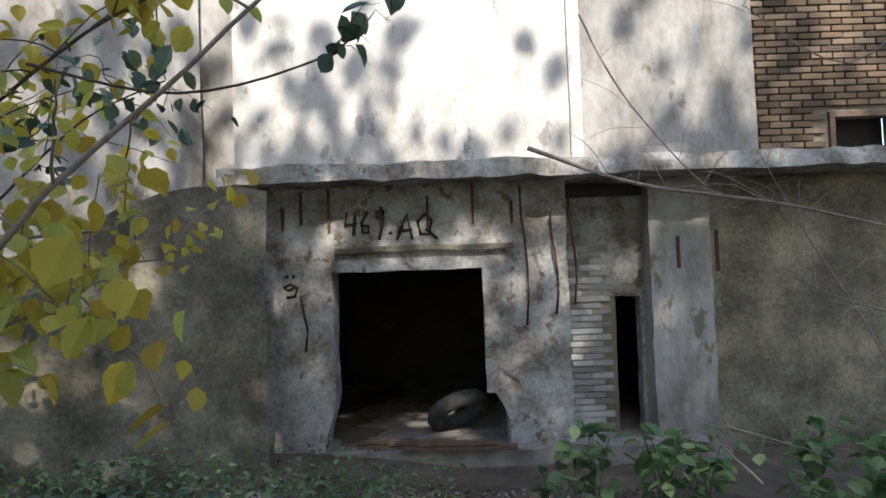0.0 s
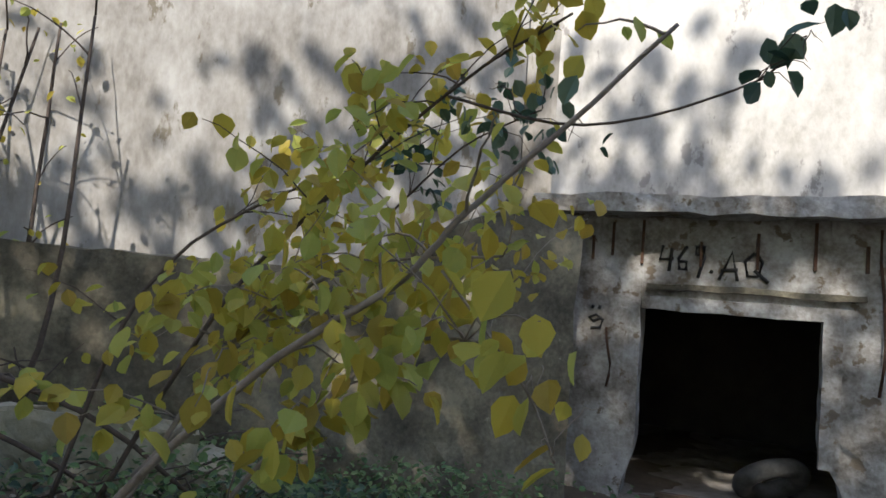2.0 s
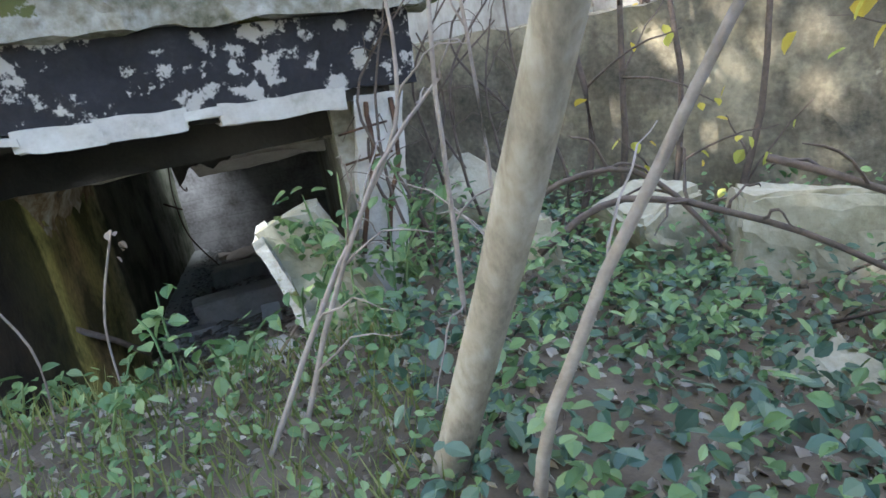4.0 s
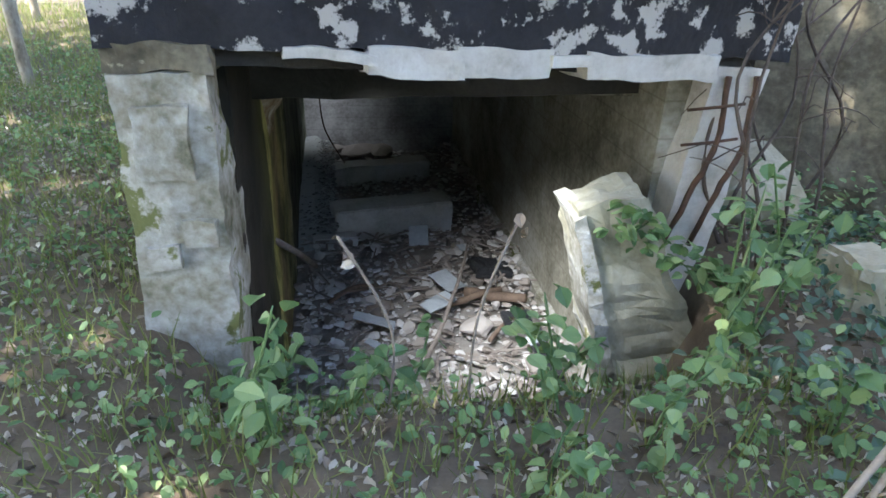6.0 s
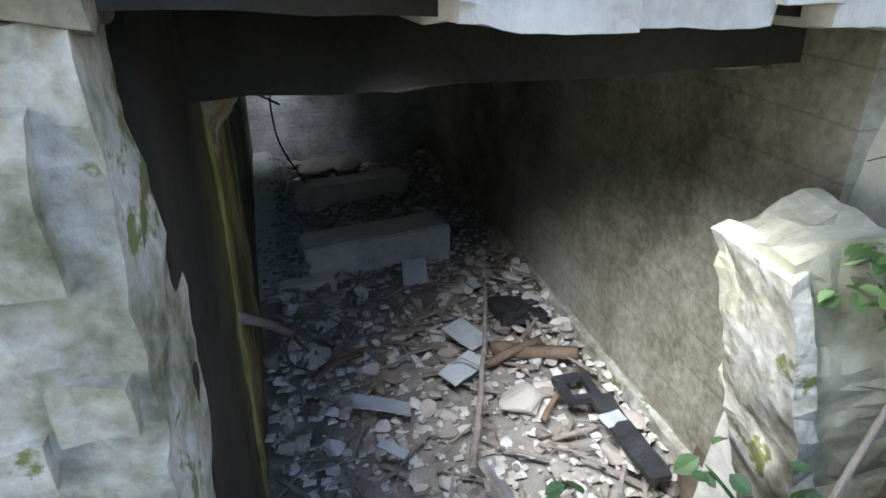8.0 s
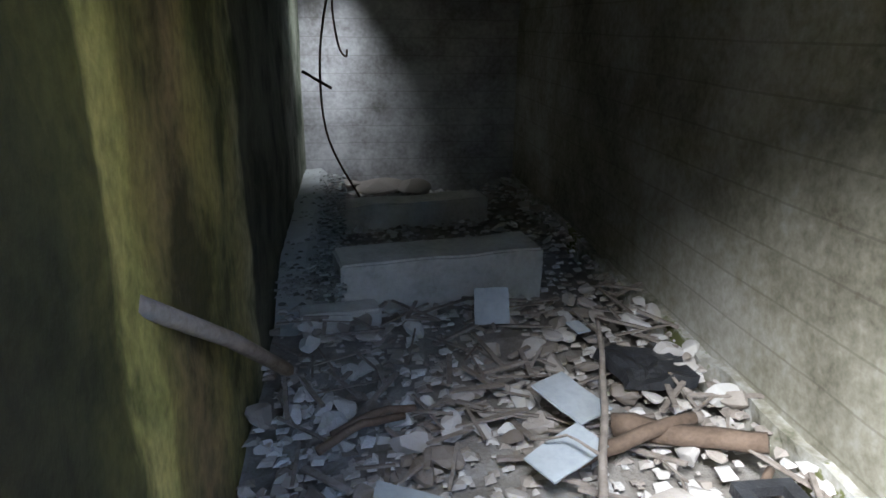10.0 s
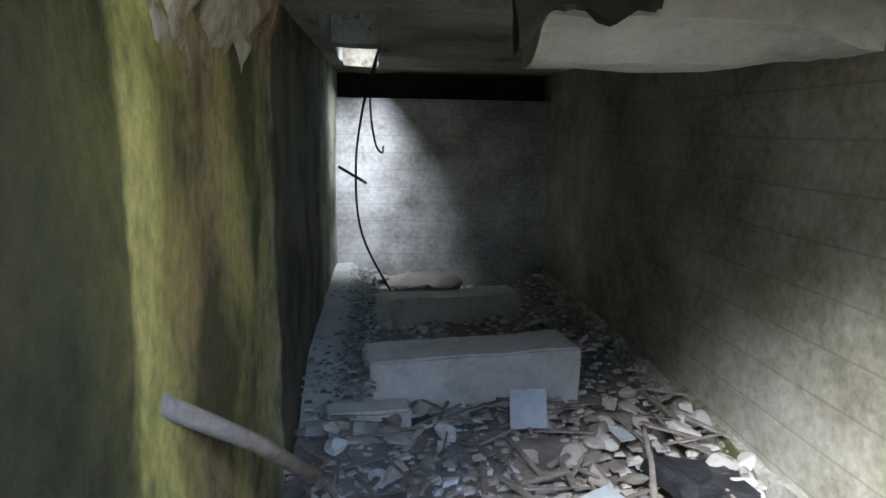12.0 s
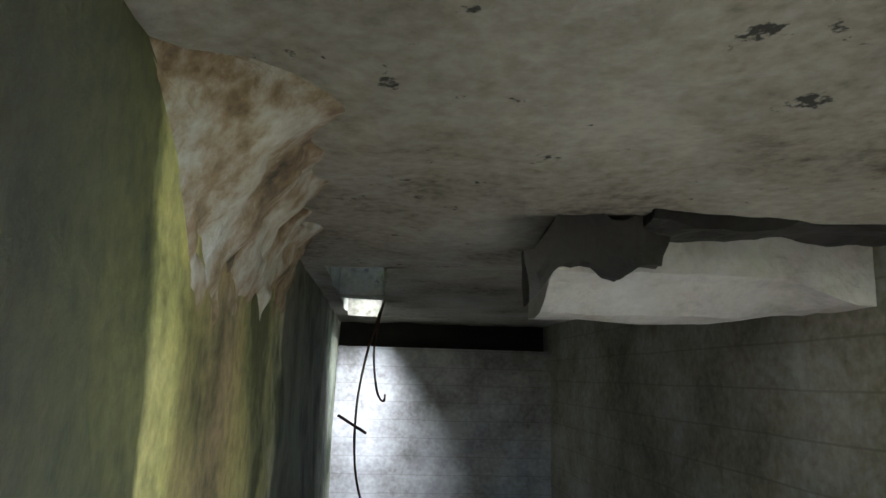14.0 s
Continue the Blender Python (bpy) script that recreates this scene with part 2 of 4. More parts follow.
M_GRASS = material("grass blade", [(0.1, (0.09, 0.12, 0.03)), (0.5, (0.16, 0.2, 0.06)), (0.9, (0.28, 0.28, 0.12))], 9, island=True, trans=0.3, bump=0)
M_STONE = material("rough pale stone", [(0.3, (0.17, 0.16, 0.11)), (0.5, (0.3, 0.28, 0.21)), (0.7, (0.4, 0.38, 0.31))], 4, fine=22, bump=0.8)


# ---- mesh helpers ----
rnd = random.Random(7)


def mesh_ob(name, verts, faces, mat, parent=None, smooth=False):
    me = bpy.data.meshes.new(name)
    me.from_pydata(verts, [], faces)
    me.materials.append(mat)
    if smooth:
        me.polygons.foreach_set("use_smooth", [True] * len(me.polygons))
    me.update()
    ob = new(name, me)
    if parent:
        ob.parent = parent
    return ob


def part(name, bm, mat, parent=None, label=""):
    me = bpy.data.meshes.new(name)
    bm.normal_update()
    bm.to_mesh(me)
    bm.free()
    me.materials.append(mat)
    ob = new(name, me)
    if parent:
        ob.parent = parent
    if label:
        ob["label"] = label
    return ob


def block(x0, x1, y0, y1, z0, z1, cut=0.0, rough=0.0, bevel=0.0, seed=0, m=None):
    """A box, cut into pieces of about `cut` metres, its skin pushed about by `rough` metres."""
    bm = bmesh.new()
    bmesh.ops.create_cube(bm, size=1)
    for v in bm.verts:
        v.co = ((x0 + x1) / 2 + v.co.x * (x1 - x0), (y0 + y1) / 2 + v.co.y * (y1 - y0), (z0 + z1) / 2 + v.co.z * (z1 - z0))
    if bevel:
        bmesh.ops.bevel(bm, geom=bm.edges[:], offset=bevel, segments=2, affect="EDGES")
    if cut:
        for axis, (a, b) in enumerate(((x0, x1), (y0, y1), (z0, z1))):
            n = min(60, int((b - a) / cut))
            for i in range(1, n):
                co, no = [0, 0, 0], [0, 0, 0]
                co[axis], no[axis] = a + (b - a) * i / n, 1
                bmesh.ops.bisect_plane(bm, geom=bm.verts[:] + bm.edges[:] + bm.faces[:], plane_co=co, plane_no=no)
    if rough:
        o = Vector((seed * 3.1, seed * 1.7, seed))
        for v in bm.verts:
            v.co += (noise.noise_vector(v.co * 3 + o) * 0.6 + noise.noise_vector(v.co * 9 + o) * 0.4) * rough
    if m:
        bm.transform(m)
    return bm


def tube(points, radii, sides=6, bm=None):
    """A tapered tube through the points."""
    bm = bm or bmesh.new()
    pts = [Vector(p) for p in points]
    rings = []
    for i, p in enumerate(pts):
        d = (pts[min(i + 1, len(pts) - 1)] - pts[max(i - 1, 0)]).normalized()
        q = d.to_track_quat("Z", "Y")
        r = radii[i] if hasattr(radii, "__len__") else radii
        rings.append([bm.verts.new(p + q @ Vector((math.cos(a) * r, math.sin(a) * r, 0))) for a in [k * 2 * math.pi / sides for k in range(sides)]])
    for a, b in zip(rings, rings[1:]):
        for k in range(sides):
            bm.faces.new((a[k], a[(k + 1) % sides], b[(k + 1) % sides], b[k]))
    bm.faces.new(rings[0][::-1])
    bm.faces.new(rings[-1])
    for f in bm.faces:
        f.smooth = True
    return bm


def curve(points, steps=4, wobble=0.0, r=rnd):
    """The points joined by a smooth line."""
    pts = [Vector(p) for p in points]
    out = []
    for i in range(len(pts) - 1):
        p0, p1, p2, p3 = pts[max(i - 1, 0)], pts[i], pts[i + 1], pts[min(i + 2, len(pts) - 1)]
        for k in range(steps):
            t = k / steps
            q = 0.5 * (2 * p1 + (p2 - p0) * t + (2 * p0 - 5 * p1 + 4 * p2 - p3) * t * t + (3 * p1 - p0 - 3 * p2 + p3) * t ** 3)
            out.append(q + Vector((r.uniform(-1, 1), r.uniform(-1, 1), r.uniform(-1, 1))) * wobble)
    return out + [pts[-1]]


def leaf_geo(V, F, p, size, r, narrow=0.75, droop=0.5, up=None):
    """Adds one folded, toothed leaf at p."""
    yaw = r.uniform(0, 2 * math.pi)
    tilt = r.uniform(-0.7, 0.7) + droop
    m = Matrix.Translation(p) @ Euler((tilt, r.uniform(-0.6, 0.6), yaw)).to_matrix().to_4x4()
    w = size * narrow * r.uniform(0.8, 1.1) / 2
    fold = size * r.uniform(0.05, 0.16)
    out = ((0, 0, 0), (-w * 0.75, size * 0.22, fold), (-w, size * 0.5, fold), (-w * 0.6, size * 0.8, fold * 0.6), (0, size, -fold * 0.5),
           (w * 0.6, size * 0.8, fold * 0.6), (w, size * 0.5, fold), (w * 0.75, size * 0.22, fold), (0, size * 0.5, 0))
    k = len(V)
    V.extend([m @ Vector(c) for c in out])
    F.extend([(k, k + 8, k + 2, k + 1), (k + 8, k + 4, k + 3, k + 2), (k, k + 7, k + 6, k + 8), (k + 8, k + 6, k + 5, k + 4)])


def leaves(name, points, size, mat, parent=None, r=rnd, narrow=0.75, droop=-0.4):
    V, F = [], []
    for p in points:
        leaf_geo(V, F, Vector(p), size * r.uniform(0.55, 1.25), r, narrow, droop)
    return mesh_ob(name, V, F, mat, parent)


def rock_mesh(name, mat, seed, flat=0.6, sub=2):
    bm = bmesh.new()
    bmesh.ops.create_icosphere(bm, subdivisions=sub, radius=0.5)
    o = Vector((seed * 7.3, seed * 2.1, seed))
    r = random.Random(seed)
    for i in range(9):
        d = Vector((r.uniform(-1, 1), r.uniform(-1, 1), r.uniform(-1, 1))).normalized()
        c = r.uniform(0.2, 0.4)
        for v in bm.verts:
            k = v.co.dot(d) - c
            if k > 0:
                v.co -= d * k
    for v in bm.verts:
        v.co += noise.noise_vector(v.co * 3 + o) * 0.035
        v.co.z *= flat
    me = bpy.data.meshes.new(name)
    bm.to_mesh(me)
    bm.free()
    me.materials.append(mat)
    return me


# ---- ground ----
def smooth(a, b, x):
    t = min(1, max(0, (x - a) / (b - a)))
    return t * t * (3 - 2 * t)


def ground_z(x, y):
    """Height of the ground outside, with the ramp that goes down into the tunnel."""
    z = 0.98 + 0.42 * smooth(-5.2, -2.6, y)
    z -= 0.55 * smooth(3.2, 7.0, x) * (1 - smooth(-2, 1.5, y))
    z += -0.3 * smooth(1.6, 3.0, x) * smooth(-4.5, -2, y)
    z += 0.5 * smooth(2, 14, y) * smooth(-1.2, -3, x)
    inside = smooth(-1.35, -0.85, x) * (1 - smooth(1.0, 1.5, x))
    z -= (z + 0.06) * inside * smooth(-1.35, 0.6, y)
    if -1.2 < x < 1.32 and y > 0.75:
        z = -0.35
    return z + 0.05 * noise.noise(Vector((x * 1.3, y * 1.3, 0))) + 0.025 * noise.noise(Vector((x * 4, y * 4, 3)))


def lines(lo, hi, step, far):
    mid = [lo + i * step for i in range(int((hi - lo) / step) + 1)]
    ext, d = [], step
    p = hi
    while p < far:
        d *= 1.35
        p += d
        ext.append(p)
    return [lo - (e - hi) for e in ext[::-1]] + mid + ext


gx, gy = lines(-6, 10, 0.14, 400), lines(-10, 8, 0.14, 400)
gv = [(x, y, ground_z(x, y)) for y in gy for x in gx]
nx = len(gx)
gf = [(j * nx + i, j * nx + i + 1, (j + 1) * nx + i + 1, (j + 1) * nx + i) for j in range(len(gy) - 1) for i in range(nx - 1)]
ground = tagged(mesh_ob("ground", gv, gf, M_SOIL, smooth=True), "dark soil ground strewn with leaf litter", "ground", kind="structure")

# ---- tunnel shell ----
XL, XR, YB, ZC = -1.0, 1.15, 6.45, 2.14


def structure(name, bm, mat, label, category):
    return tagged(part(name, bm, mat), label, category, kind="structure")


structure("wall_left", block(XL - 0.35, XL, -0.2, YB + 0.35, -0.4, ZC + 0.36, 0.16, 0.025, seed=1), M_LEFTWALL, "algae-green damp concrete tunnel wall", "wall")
structure("wall_right", block(XR, XR + 0.35, 0.2, YB + 0.35, 0.0, ZC + 0.36, 0.3, 0.012, seed=2), M_RIGHTWALL, "board-marked grey concrete tunnel wall", "wall")
structure("wall_footing", block(XR - 0.05, XR + 0.3, 0.3, YB, -0.4, 0.16, 0.12, 0.06, seed=3), M_MOSSCON, "crumbling mossy footing along the concrete wall", "footing")
structure("wall_back", block(XL, XR, YB, YB + 0.35, -0.4, 1.88, 0.3, 0.012, seed=4), M_BACKWALL, "pale board-marked concrete end wall", "wall")
# back of the slot, its shade given as near-black colour
structure("wall_back_top", block(XL, XR + 0.01, YB + 0.3, YB + 0.5, 1.7, 2.5, 0.3, 0.02, seed=5), M_DARK, "recess wall above the end wall, coloured black for its shade", "wall")
structure("floor", block(XL - 0.05, XR + 0.05, 0.0, YB + 0.05, -0.5, -0.03, 0.14, 0.05, seed=6), M_DUST, "dusty floor buried in rubble", "floor")
HX0, HX1, HY0, HY1 = -0.89, -0.58, 3.15, 6.1
ceil = bmesh.new()
for i, box in enumerate(((XL - 0.35, XR + 0.35, 0.6, HY0, ZC, ZC + 0.3), (HX1, XR + 0.35, HY0, YB + 0.5, ZC, ZC + 0.3), (XL - 0.35, HX0, HY0, YB + 0.5, ZC, ZC + 0.3),
                         (HX0, HX1, 4.35, 4.6, ZC, ZC + 0.25), (HX0, HX1, HY1, YB + 0.5, ZC, ZC + 0.3))):
    b = block(*box, 0.14, 0.03, seed=7)
    me_t = bpy.data.meshes.new("t")
    b.to_mesh(me_t)
    b.free()
    ceil.from_mesh(me_t)
    bpy.data.meshes.remove(me_t)
structure("ceiling", ceil, M_CEIL, "stained concrete ceiling with a broken hole", "ceiling")

# ---- broken beam inside ----
beam = tagged(new("ceiling_beam"), "pale concrete ceiling beam, broken off at one end", "beam")
bm = block(-0.02, XR, 2.0, 2.42, 1.84, ZC - 0.02, 0.07, 0.02, seed=8)
for v in bm.verts:
    if v.co.x < 0.35 and v.co.z > 1.97:
        v.co.x += 0.25 * (v.co.z - 1.97) / 0.15
    if v.co.z < 1.92:
        v.co.z += 0.13 * (1 - smooth(2.0, 2.3, v.co.y)) * (1 - smooth(0.75, 1.15, v.co.x))
    v.co.z += 0.05 * smooth(0.7, 1.15, v.co.x)
part("beam_body", bm, M_PALE, beam)
skin = block(-0.14, 0.34, 1.92, 2.0, 1.98, ZC + 0.02, 0.04, 0.06, seed=9)
for v in skin.verts:
    v.co.z -= 0.16 * (1 - smooth(-0.14, 0.0, v.co.x)) + 0.05 * noise.noise(Vector((v.co.x * 9, 0, 4)))
part("tar_skin", skin, M_DARK, beam, "peeling black tar skin")
joint = block(0.25, XR, 1.8, 2.02, ZC - 0.03, ZC + 0.05, 0.04, 0.07, seed=10)
part("joint", joint, M_DARK, beam, "black open joint")

# ---- front of the bunker ----
front = tagged(new("bunker_facade"), "black tar-painted concrete bunker front with peeling patches", "facade")
FRONT = Matrix.Translation((-1.38, -0.5, 2.5)) @ Matrix.Rotation(radians(10), 4, "Z") @ Matrix.Rotation(radians(2.6), 4, "Y")
part("tar_band", block(-0.02, 3.12, 0.0, 1.15, 0.07, 0.5, 0.07, 0.035, seed=11, m=FRONT), M_TAR, front)
part("roof_edge", block(-0.12, 3.3, -0.1, 1.25, 0.5, 0.68, 0.08, 0.07, seed=12, m=FRONT), M_MOSSCON, front, "pale weathered roof edge")
for i, (a, b, w0, w1) in enumerate(((0.62, 1.0, 0.04, 0.08), (0.96, 1.36, -0.03, 0.09), (1.34, 1.78, -0.02, 0.1), (1.78, 1.97, 0.03, 0.08), (1.95, 2.66, -0.03, 0.09))):
    piece = block(a, b, -0.05 + 0.015 * (i % 3), 0.4, w0, w1, 0.05, 0.035, seed=14 + i, m=FRONT)
    part("lintel_piece", piece, M_PALE, front, "pale broken lintel concrete")
# soffit and inner face near black: the shade under the slab is their colour
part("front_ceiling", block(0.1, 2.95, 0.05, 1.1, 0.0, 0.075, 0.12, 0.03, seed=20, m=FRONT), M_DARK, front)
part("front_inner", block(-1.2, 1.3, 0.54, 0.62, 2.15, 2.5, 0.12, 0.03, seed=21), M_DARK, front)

pillar = tagged(new("concrete_pillar"), "lichened grey concrete pillar with cracked faces", "pillar")
part("shaft", block(-1.38, XL - 0.01, -0.49, -0.12, 0.2, 2.48, 0.05, 0.05, seed=22), M_MOSSCON, pillar)
part("capital", block(-1.39, XL + 0.0, -0.5, -0.12, 2.48, 2.57, 0.04, 0.06, seed=23), M_MOSSWALL, pillar, "crumbled mossy top")
for i, (x, z, w, h) in enumerate(((-1.2, 2.22, 0.2, 0.28), (-1.12, 1.85, 0.13, 0.12), (-1.27, 1.75, 0.12, 0.1))):
    part("render_patch", block(x - w / 2, x + w / 2, -0.525, -0.47, z - h / 2, z + h / 2, 0.03, 0.03, seed=240 + i), M_MOSSCON, pillar, "flaking mossy render patch")
pillar2 = tagged(new("concrete_pillar"), "leaning pale concrete pillar with rusty bars", "pillar")
lean = Matrix.Translation((1.2, 0, 1.0)) @ Matrix.Rotation(radians(8), 4, "Y") @ Matrix.Translation((-1.2, 0, -1.0))
part("shaft", block(1.1, 1.4, 0.02, 0.4, -0.2, 2.42, 0.08, 0.035, seed=24, m=lean), M_PALE, pillar2)
for dx in (0.0, 0.15):
    part("bar", tube(curve([(1.17 + dx, -0.01, 1.45), (1.24 + dx, -0.05, 1.75), (1.33 + dx, -0.05, 2.0), (1.36 + dx, 0.0, 2.36)], 4, 0.008), 0.016), M_STEEL, pillar2, "rusty reinforcing bar")
for z in (2.02, 2.2):
    part("bar", tube([(1.16, -0.02, z), (1.3, -0.05, z + 0.02), (1.46, -0.03, z + 0.03)], 0.008), M_STEEL, pillar2, "rusty tie wire")
stump = tagged(new("wall_stump"), "broken mossy concrete wall stump grown with nettles", "ruined wall")
bm = block(0.55, 0.92, -0.24, 0.12, 0.2, 1.8, 0.05, 0.07, seed=25)
for v in bm.verts:
    v.co.x += 0.36 * (1.86 - v.co.z) / 1.2 * (1 if v.co.x < 0.75 else 1.7)
    v.co.z += 0.06 * smooth(0.55, 0.75, v.co.x) * smooth(1.6, 1.8, v.co.z) - 0.05
part("core", bm, M_STONE, stump)
part("render_skin", block(0.53, 0.6, -0.27, 0.1, 0.3, 1.74, 0.05, 0.05, seed=26, m=Matrix.Translation((0.56, 0, 1.8)) @ Matrix.Rotation(radians(-16), 4, "Y") @ Matrix.Translation((-0.56, 0, -1.8))), M_MOSSCON, stump, "pale broken render edge")
boulder = new("boulder", rock_mesh("boulder", M_STONE, 31))
boulder.matrix_world = pose(1.95, 0.55, 1.55, 10, 20, 30) @ Matrix.Diagonal((0.75, 0.8, 1.1, 1))
tagged(boulder, "mossy rounded boulder beside the bunker pillar", "boulder")

# ---- the big wall across the path; u along it, n into it ----
FACE = pose(1.15, -6.17, 0, 0, 0, -80)


def face_part(name, box, mat, parent, cut=0.25, rough=0.02, seed=0, label=""):
    return part(name, block(*box, cut, rough, seed=seed, m=FACE), mat, parent, label)


house = tagged(new("bunker_building"), "whitewashed derelict bunker building with broken doorway and ledge", "building")
face_part("upper_wall", (-2.2, 1.5, 7.0, 7.4, 3.62, 9), M_PLASTER, house, 0.5, 0.015, 40)
face_part("pilaster", (1.42, 1.55, 6.96, 7.02, 3.6, 9), M_PLASTER, house, 0.3, 0.012, 41)
face_part("upper_wall", (1.5, 3.45, 7.03, 7.4, 3.62, 9), M_GREYWALL, house, 0.4, 0.02, 42)
face_part("upper_wall", (-4, -2.2, 7.4, 7.8, 2.7, 9), M_GREYWALL, house, 0.8, 0.03, 43)
ledge = block(-2.3, 9, 6.72, 7.5, 3.46, 3.64, 0.09, 0.06, seed=44)
for v in ledge.verts:
    v.co.y += 0.08 * noise.noise(Vector((v.co.x * 1.7, 0, 0)))
ledge.transform(FACE)
part("ledge", ledge, M_WHITE, house, "crumbling concrete ledge")
# lower wall with its doorway and niche
for i, box in enumerate(((-2.4, -1.2, 7.1, 7.5, -0.2, 3.5), (-1.2, 0.46, 7.1, 7.5, 2.53, 3.5), (0.46, 1.35, 7.1, 7.5, -0.2, 3.5))):
    b = block(*box, 0.12, 0.025, seed=46 + i)
    for v in b.verts:
        if i == 2 and v.co.x < 0.6 and v.co.z < 1.35:
            v.co.x += 0.2 * (1 - smooth(0.9, 1.35, v.co.z))
        if i == 0 and v.co.x > -1.3 and v.co.z < 1.2:
            v.co.x -= 0.12 * (1 - smooth(0.6, 1.2, v.co.z))
    b.transform(FACE)
    part("lower_wall", b, M_WHITE, house)
face_part("lower_wall", (2.28, 2.95, 7.2, 7.6, -0.2, 3.5), M_GREYWALL, house, 0.14, 0.025, 50)
face_part("lower_wall", (2.95, 9, 7.3, 7.8, -0.2, 3.5), M_MOSSWALL, house, 0.4, 0.04, 51)
face_part("lower_wall", (1.3, 2.35, 7.5, 7.7, 2.15, 3.5), M_WHITE, house, 0.14, 0.03, 52)
face_part("lower_wall", (1.3, 1.95, 7.52, 7.7, -0.2, 2.2), M_MORTAR, house, 0.2, 0.02, 53)
face_part("lower_wall", (2.23, 2.35, 7.5, 7.7, -0.2, 2.2), M_WHITE, house, 0.2, 0.02, 54)
frame_part = face_part("door_surround", (-1.12, 0.55, 7.02, 7.12, 2.53, 2.66), M_WHITE, house, 0.1, 0.02, 55)
face_part("door_surround", (0.42, 0.58, 7.02, 7.12, 1.2, 2.6), M_WHITE, house, 0.1, 0.02, 56)
face_part("drip_moulding", (-1.16, 0.76, 7.02, 7.1, 2.73, 2.79), M_MOSSWALL, house, 0.1, 0.025, 57)
for i in range(9):
    u = (-1.72, -1.52, -1.22, -0.66, -0.15, 0.34, 0.76, 2.55, 2.97)[i]
    z = (3.0, 3.05, 2.98, 2.98, 2.98, 3.0, 3.0, 2.45, 2.4)[i]
    face_part("rusty_bar", (u - 0.014, u + 0.014, 7.07, 7.11, z, z + 0.25 + 0.1 * (i % 3)), M_STEEL, house, 0, 0, 60)
for u, z0, z1 in ((0.88, 1.9, 3.4), (1.2, 2.0, 3.1), (1.4, 2.1, 3.3), (-1.5, 1.7, 2.3)):
    part("rusty_bar", tube([FACE @ Vector((u + 0.03 * math.sin(k), 7.06 - 0.03 * (k % 2), z0 + (z1 - z0) * k / 5)) for k in range(6)], 0.014), M_STEEL, house)
# room behind the doorway, its darkness put into the near-black wall colour
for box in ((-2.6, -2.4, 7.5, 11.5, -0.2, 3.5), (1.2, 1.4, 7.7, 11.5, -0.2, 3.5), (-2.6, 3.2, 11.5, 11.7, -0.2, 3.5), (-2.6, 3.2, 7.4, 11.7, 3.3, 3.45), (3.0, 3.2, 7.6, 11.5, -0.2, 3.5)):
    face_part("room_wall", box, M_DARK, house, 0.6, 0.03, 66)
face_part("room_floor", (-2.4, 3.0, 7.0, 11.5, 0.2, 0.62), M_DUST, house, 0.25, 0.06, 67)
# graffiti
GRAF = {"4": [[(0, 1), (-0.1, 0.45), (0.4, 0.5)], [(0.33, 0.9), (0.25, 0)]], "6": [[(0.3, 1), (0, 0.5), (0.05, 0.1), (0.3, 0.1), (0.3, 0.4), (0.05, 0.4)]],
        "9": [[(0.35, 0.7), (0.05, 0.7), (0.05, 1), (0.35, 1), (0.35, 0.6), (0.15, -0.2)]], ".": [[(0, 0.1), (0.1, 0.05)]],
        "A": [[(-0.1, 0), (0.3, 1), (0.5, 0)], [(-0.05, 0.35), (0.5, 0.4)]], "Q": [[(0.3, 1), (0, 0.7), (0.1, 0.2), (0.45, 0.2), (0.55, 0.7), (0.3, 1)], [(0.3, 0.4), (0.75, 0)]]}


def paint_sign(text, u, z, h, gap, label):
    g = tagged(new("graffiti"), label, "graffiti")
    for ch in text:
        strokes = bmesh.new()
        for s in GRAF[ch]:
            tube([FACE @ Vector((u + a * h, 7.085, z + b * h)) for a, b in s], 0.016, 4, strokes)
        part("letter", strokes, M_PAINT, g)
        u += gap


paint_sign("469.", -1.02, 2.92, 0.26, 0.15, "black spray-painted number 469 above the doorway")
paint_sign("AQ", -0.46, 2.86, 0.28, 0.2, "black spray-painted letters AQ above the doorway")
GRAF["o"] = [[(0.1, 0), (0.5, 0.05), (0.6, 0.4), (0.3, 0.6), (0, 0.45), (0.2, 0.3), (0.55, 0.5)], [(0.1, 0.85), (0.16, 1.0)], [(0.4, 0.85), (0.46, 1.0)]]
paint_sign("o", -1.72, 2.28, 0.24, 0.2, "black spray-painted scrawl on the door jamb")
# mossy retaining wall in front, running to the tunnel
RET = Matrix.Translation((7.15, -3.35, 0)) @ Matrix.Rotation(math.atan2(4.6, -4.3), 4, "Z")
moss = block(0, 8.4, -0.9, 0.0, -0.3, 2.3, 0.16, 0.06, seed=70)
for v in moss.verts:
    v.co.z += (0.35 + 0.7 * (1 - smooth(0.6, 2.4, v.co.x))) * smooth(1.2, 2.3, v.co.z)
moss.transform(RET)
structure("retaining_wall", moss, M_MOSSWALL, "dark mossy concrete retaining wall", "wall")
upper = block(0.3, 9.5, -1.5, -1.2, 1.5, 7.5, 0.6, 0.03, seed=75)
upper.transform(RET)
structure("upper_wall", upper, M_GREYWALL, "grey plastered upper wall in shade", "wall")
# brick annexe
annexe = tagged(new("brick_annexe"), "old brown brick wall with a dark window", "building")
for box in ((3.45, 4.4, 7.3, 7.6, 3.6, 9), (5.2, 9, 7.3, 7.6, 3.6, 9), (4.4, 5.2, 7.3, 7.6, 3.6, 3.72), (4.4, 5.2, 7.3, 7.6, 4.12, 9)):
    face_part("mortar_wall", box, M_MORTAR, annexe, 0.6, 0.0, 71)
